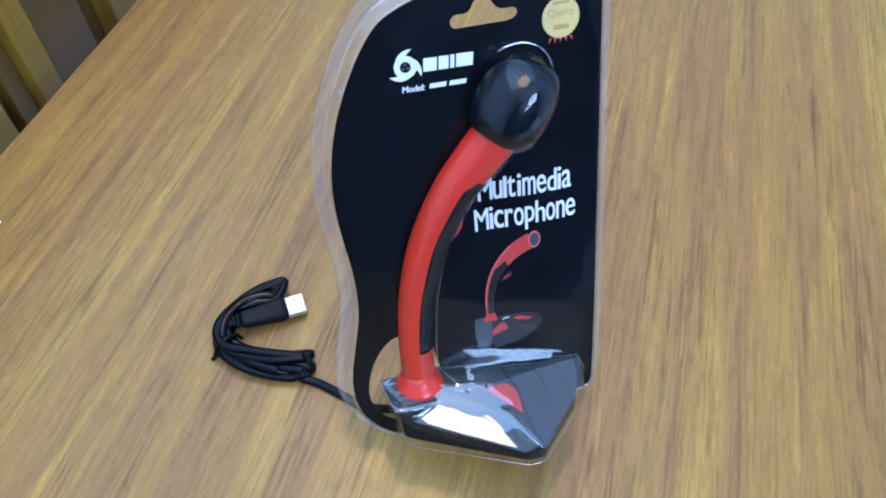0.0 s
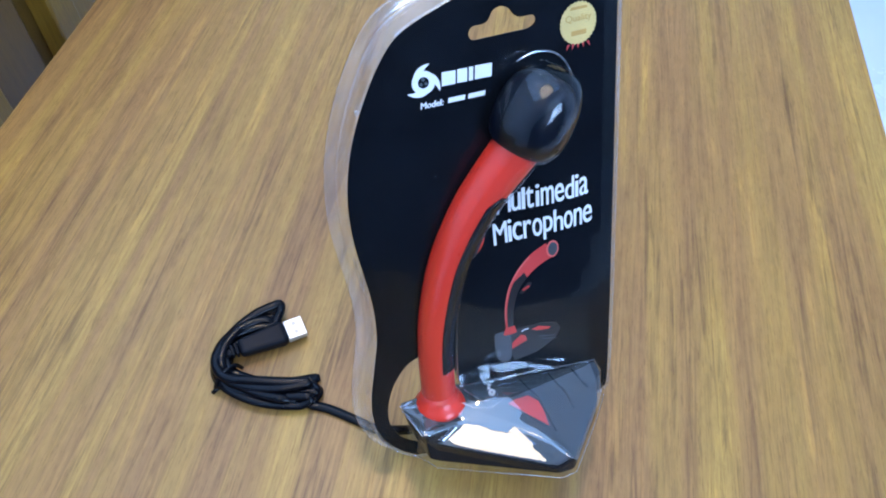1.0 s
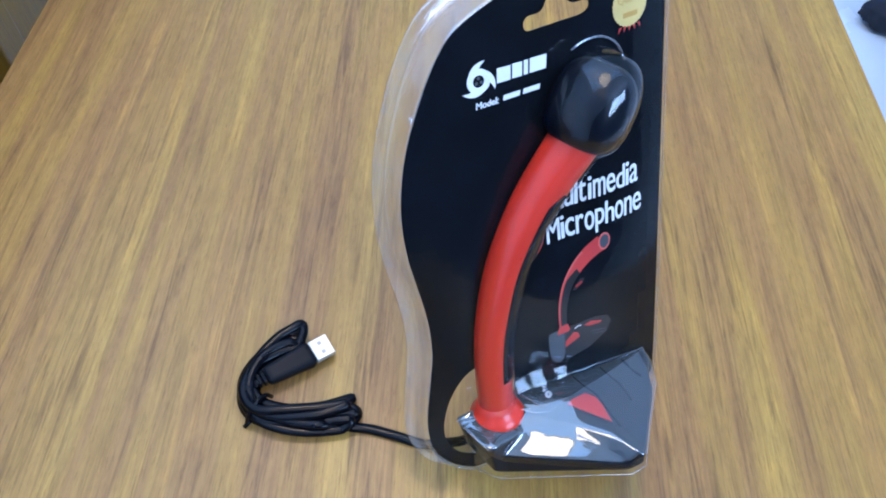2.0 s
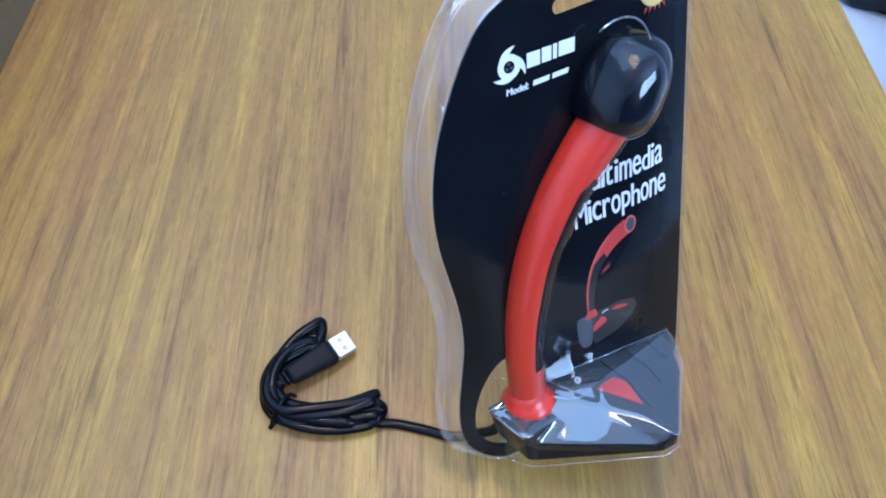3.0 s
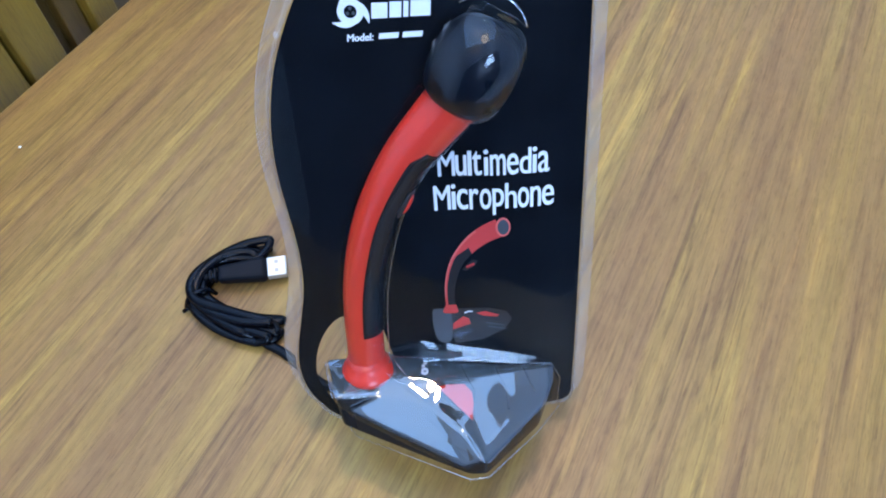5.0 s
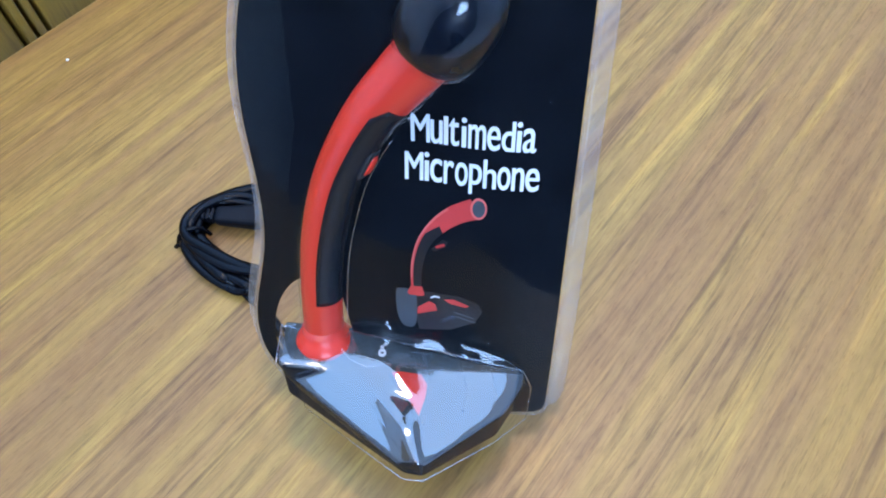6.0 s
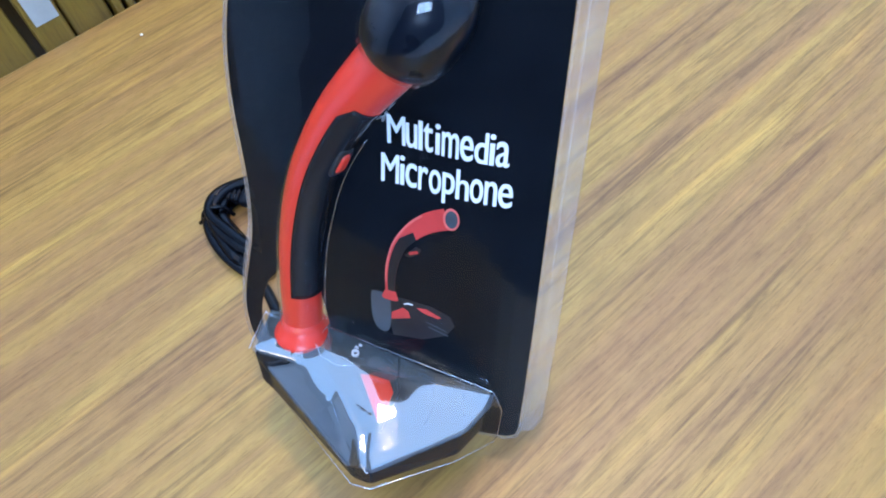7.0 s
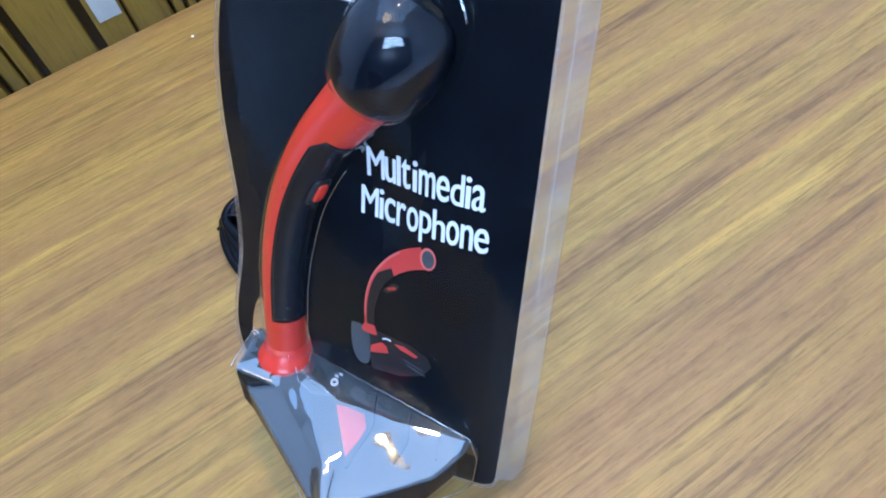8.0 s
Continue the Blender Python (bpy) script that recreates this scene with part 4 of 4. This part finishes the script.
def mic_base():
    lip = {"notch": (-0.0590, 0.0290, 0.0170), "low_left": (-0.0538, 0.0262, 0.0178), "foot_d": (-0.0067, 0.0220, 0.0418), "front": (0.0004, 0.0222, 0.0422), "corner": (0.0246, 0.0214, 0.0170), "fold_right": (0.0300, 0.0260, 0.0058), "back_right": (0.0300, 0.0260, -0.0030), "back_left": (-0.0625, 0.0300, -0.0030)}
    under = {"notch": (-0.0500, 0.0180, 0.0100), "low_left": (-0.0460, 0.0182, 0.0135), "foot_d": (-0.0074, 0.0208, 0.0395), "front": (-0.0002, 0.0210, 0.0398), "corner": (0.0190, 0.0195, 0.0140), "fold_right": (0.0260, 0.0200, 0.0050), "back_right": (0.0260, 0.0200, -0.0028), "back_left": (-0.0560, 0.0178, -0.0028)}
    points = dict(BASE, **{k + "_lip": p for k, p in lip.items()}, **{k + "_under": p for k, p in under.items()})
    ring = ("back_left", "notch", "low_left", "foot_d", "front", "corner", "fold_right", "back_right")
    faces = list(BASE_TOP)
    for a, b in zip(ring, ring[1:]):
        faces.append((a, a + "_lip", b + "_lip", b))
        faces.append((a + "_lip", a + "_under", b + "_under", b + "_lip"))
    faces += [("foot_d", "front", "top_d"), tuple(k + "_under" for k in ring), ("back_left", "back", "back_right", "back_right_lip", "back_left_lip"), ("back_left_lip", "back_right_lip", "back_right_under", "back_left_under")]
    bm = faceted(points, faces)
    soften(bm, 0.0011, 2, 0.14)
    base = part("base", bm, BASE_GREY, mic, "faceted dark grey plastic base with a black lip")
    base.data.materials.append(GREY)              # glossy black lip below the facets
    for p in base.data.polygons:
        p.material_index = 1 if p.normal.y < 0.30 else 0

    def plane(keys):
        a, b, c = (np.array(BASE[k]) for k in keys)
        n = np.cross(b - a, c - a)
        return a, n * math.copysign(1 / np.linalg.norm(n), n[1])

    facets = [plane(k) for k in (("back", "fold_mid", "back_right"), ("back", "fold_left", "fold_mid"), ("fold_left", "inlay_tip", "fold_mid"), ("inlay_tip", "corner", "fold_mid"), ("inlay_tip", "front", "corner"), ("fold_mid", "corner", "fold_right"))]
    corners = [[np.array(BASE[q])[[0, 2]] for q in k] for k in (("back", "fold_mid", "back_right"), ("back", "fold_left", "fold_mid"), ("fold_left", "inlay_tip", "fold_mid"), ("inlay_tip", "corner", "fold_mid"), ("inlay_tip", "front", "corner"), ("fold_mid", "corner", "fold_right"))]

    def drop(x, d):
        """The base's surface point over (x, d) and its normal, on the nearest facet."""
        best = None
        for (a, n), tri in zip(facets, corners):
            m = np.linalg.solve(np.array([tri[1] - tri[0], tri[2] - tri[0]]).T, np.array((x, d)) - tri[0])
            inside = min(m[0], m[1], 1 - m[0] - m[1])
            if best is None or inside > best[0]:
                best = (inside, a, n)
        inside, a, n = best
        return np.array((x, a[1] - (n[0] * (x - a[0]) + n[2] * (d - a[2])) / n[1], d)), n

    def strip(name, line, wide, high, mat, label=""):
        """A raised or sunk band along a line on the sloping top."""
        b, rows = bmesh.new(), []
        run = smooth_line(line, 5)
        for i, (x, d) in enumerate(run):
            t = run[min(i + 1, len(run) - 1)] - run[max(i - 1, 0)]
            side = np.array((t[1], 0, -t[0])) / np.hypot(*t)
            p, n = drop(x, d)
            rows.append([p - side * wide - n * 0.0012, p - side * wide * 0.8 + n * high, p + side * wide * 0.5 + n * high, p + side * wide - n * 0.0012])
        loft(b, rows, True, True)
        return part(name, b, mat, base, label)

    # red inlay, a wedge that lies over the fold
    b = bmesh.new()
    wedge = [(-0.0177, 0.0116), (-0.0140, 0.0102), (-0.0068, 0.0093), (-0.0036, 0.0130), (-0.0033, 0.0180), (-0.0042, 0.0258)]
    edge = [np.array(p) + (np.array(q) - np.array(p)) * u for p, q in zip(wedge, wedge[1:] + wedge[:1]) for u in (0, 0.25, 0.5, 0.75)]
    top = [drop(x, d) for x, d in edge]
    loft(b, [[p - n * 0.0012 for p, n in top], [p + n * 0.0007 for p, n in top]], True, True)
    part("inlay", b, RED, base, "red plastic inlay")
    for line in (((-0.0072, 0.0004), (-0.0046, 0.0062), (-0.0020, 0.0118), (-0.0020, 0.0193), (-0.0018, 0.0290)), ((0.0078, 0.0004), (0.0092, 0.0045), (0.0118, 0.0102), (0.0115, 0.0195)), ((0.0200, 0.0004), (0.0212, 0.0035), (0.0240, 0.0100))):
        strip("rib", line, 0.0006, 0.0011, BASE_GREY)
    strip("groove", ((-0.0190, 0.0128), (-0.0125, 0.0186), (-0.0058, 0.0262)), 0.0004, 0.0005, SATIN, "dark groove beside the inlay")
    # ring-shaped mark with two short strokes
    b = bmesh.new()
    p, n = drop(-0.0232, 0.0048)
    u = np.array((1.0, 0, 0)) - n * n[0]
    u /= np.linalg.norm(u)
    w = np.cross(n, u)
    loft(b, [[p + n * h + u * (q * math.cos(a)) + w * (q * math.sin(a)) for a in np.arange(20) * math.pi / 10] for q, h in ((0.0015, 0.0), (0.0015, 0.0012), (0.0008, 0.0012), (0.0008, 0.0))])
    badge = part("badge", b, INK_WHITE, base, "pale ring-shaped mark")
    for dx, dd in ((-0.0006, -0.0026), (0.0004, -0.0040)):
        b = bmesh.new()
        q = p + u * dx - w * dd
        loft(b, [[q + n * h + u * i + w * j for i, j in ((-0.0007, -0.0003), (0.0007, -0.0003), (0.0007, 0.0003), (-0.0007, 0.0003))] for h in (0.0, 0.0011)], True, True)
        part("mark_bar", b, INK_WHITE, badge, "small pale bar of the mark")


mic_base()

# ---------------------------------------------------------------- cable and plug on the table
def cable():
    spine = smooth_line([(-0.0105, 0.2555), (-0.0200, 0.2560), (-0.0310, 0.2532), (-0.0410, 0.2460), (-0.0450, 0.2370), (-0.0428, 0.2275), (-0.0345, 0.2208), (-0.0200, 0.2135), (-0.0020, 0.2075)], 6)
    inv = PACK.inverted()
    n = len(spine)
    # side at the first and the last end, height, start and end along the spine
    runs = ((0.0050, 0.0062, 0.0018, 0.16, 0.93), (0.0016, 0.0074, 0.0020, 0.04, 0.99), (-0.0024, 0.0020, 0.0018, 0.12, 1.0), (-0.0056, -0.0028, 0.0018, 0.0, 0.97), (-0.0030, -0.0064, 0.0050, 0.11, 0.94),
            (0.0010, -0.0040, 0.0066, 0.03, 0.97), (-0.0036, 0.0004, 0.0056, 0.09, 1.0), (0.0056, 0.0052, 0.0058, 0.06, 0.95), (0.0020, -0.0008, 0.0090, 0.10, 0.88), (-0.0052, 0.0034, 0.0096, -0.03, 0.97), (0.0040, -0.0046, 0.0084, 0.06, 0.90))
    pts = []
    for k, (side, last, high, a, b) in enumerate(runs):
        row = []
        for f in np.linspace(a * (n - 1), b * (n - 1), 22):
            i = int(min(max(f, 0), n - 2))
            p = spine[i] + (spine[i + 1] - spine[i]) * (f - i)
            t = spine[i + 1] - spine[i]
            t = t / np.linalg.norm(t)
            u = f / (n - 1)
            wide = 0.62 + 1.25 * abs(u - 0.45) ** 1.3
            s = (side + (last - side) * u) * wide + 0.0010 * math.sin(f * 0.24 + k * 1.9)
            q = p + np.array((-t[1], t[0])) * s
            row.append((q[0], q[1], high * (1.25 - 0.5 * abs(u - 0.45)) + 0.0008 * math.sin(f * 0.17 + k * 2.3)))
        row = row if k % 2 == 0 else row[::-1]
        if pts:                                   # the loop that turns back into the next run
            a, b, c = np.array(pts[-1]), np.array(row[0]), np.array(pts[-2])
            out = (a - c) / np.linalg.norm(a - c) * 0.0030
            m = (a + b) / 2
            pts += [tuple(a * 0.8 + m * 0.2 + out * 0.75), tuple(m + out * 1.2), tuple(b * 0.8 + m * 0.2 + out * 0.75)]
        pts += row
    pts += [(-0.0110, 0.2060, 0.0036), (-0.0041, 0.2014, 0.0020), (0.0033, 0.1968, 0.0016), (0.0145, 0.1866, 0.0016), (0.0229, 0.1786, 0.0018), (0.0330, 0.1735, 0.0040), (0.0400, 0.1690, 0.0110), (0.0440, 0.1700, 0.0180)]
    line = [inv @ Vector(p) for p in smooth_line(pts, 3)]
    up = inv.to_3x3() @ Vector((0, 0, 1))
    bm = bmesh.new()
    rings = []
    for i, p in enumerate(line):
        t = (line[min(i + 1, len(line) - 1)] - line[max(i - 1, 0)]).normalized()
        s = t.cross(up).normalized()
        top = s.cross(t)
        rings.append([p + s * (0.0026 * math.cos(a)) + top * (0.0019 * math.sin(a)) for a in np.arange(10) * math.pi / 5])
    loft(bm, rings, True, True)
    part("cable", bm, RUBBER, mic, "black cable folded into a bent bundle", True)
    # wire tie round the bundle's bend
    bm = bmesh.new()
    loop = [inv @ Vector(p) for p in ((-0.0500, 0.2262, 0.003), (-0.0470, 0.2275, 0.010), (-0.0420, 0.2300, 0.0125), (-0.0370, 0.2325, 0.0105), (-0.0345, 0.2335, 0.004))]
    tube([tuple(p) for p in smooth_line([tuple(p) for p in loop], 5)], 0.0011, 8, bm=bm)
    part("wire_tie", bm, RUBBER, mic, "black wire tie", True)
    bm = bmesh.new()
    loop = [inv @ Vector(p) for p in ((-0.0475, 0.2265, 0.004), (-0.0500, 0.2257, 0.0030), (-0.0516, 0.2254, 0.0018))]
    tube([tuple(p) for p in loop], 0.0012, 8, bm=bm)
    part("tie_end", bm, RUBBER, mic, "twisted tie end", True)
    # plug
    m = inv @ pose(-0.0040, 0.2462, 0.0060, 8, 4, 7)
    bm = bmesh.new()
    box(bm, -0.0300, -0.0038, -0.0066, 0.0066, -0.0042, 0.0042, 0.0028, 3)
    for v in bm.verts:
        if v.co.x < -0.025:
            v.co.y *= 0.72
            v.co.z *= 0.80
    bm.transform(m)
    plug = part("usb_plug", bm, PLUG_BLACK, mic, "black moulded plug body")
    bm = boxed(-0.0038, 0.0064, -0.0057, 0.0057, -0.0022, 0.0023, bevel=0.0005)
    bm.transform(m)
    part("metal_shell", bm, STEEL, plug, "bright metal plug shell")
    for y in (-0.0025, 0.0025):
        bm = boxed(0.0002, 0.0022, y - 0.0010, y + 0.0010, 0.0021, 0.00245)
        bm.transform(m)
        part("shell_hole", bm, SLOT, plug, "square hole in the shell")
    for k in range(4):
        x = -0.0312 - k * 0.0024
        bm = boxed(x - 0.0008, x + 0.0008, -0.0034 + k * 0.0003, 0.0034 - k * 0.0003, -0.0026, 0.0026, bevel=0.0006)
        bm.transform(m)
        part("strain_relief_rib", bm, PLUG_BLACK, plug)
    bm = bmesh.new()
    tube([tuple(m @ Vector(p)) for p in ((-0.029, 0, 0), (-0.034, 0, 0), (-0.040, -0.001, 0))], 0.0021, 10, bm=bm)
    part("strain_relief", bm, RUBBER, plug, "", True)


cable()


def crumb(x, y, r):
    bm = bmesh.new()
    bmesh.ops.create_icosphere(bm, subdivisions=2, radius=r)
    for v in bm.verts:
        v.co = Vector((v.co.x * (1 + 0.3 * noise.noise(v.co * 900)), v.co.y, max(v.co.z * 0.6, -r * 0.5)))
    ob = part("crumb", bm, CRUMB, None, "", True)
    ob.matrix_world = pose(x, y, r * 0.5)
    tagged(ob, "tiny pale crumb on the table", "crumb")


crumb(-0.1755, 0.3565, 0.0010)
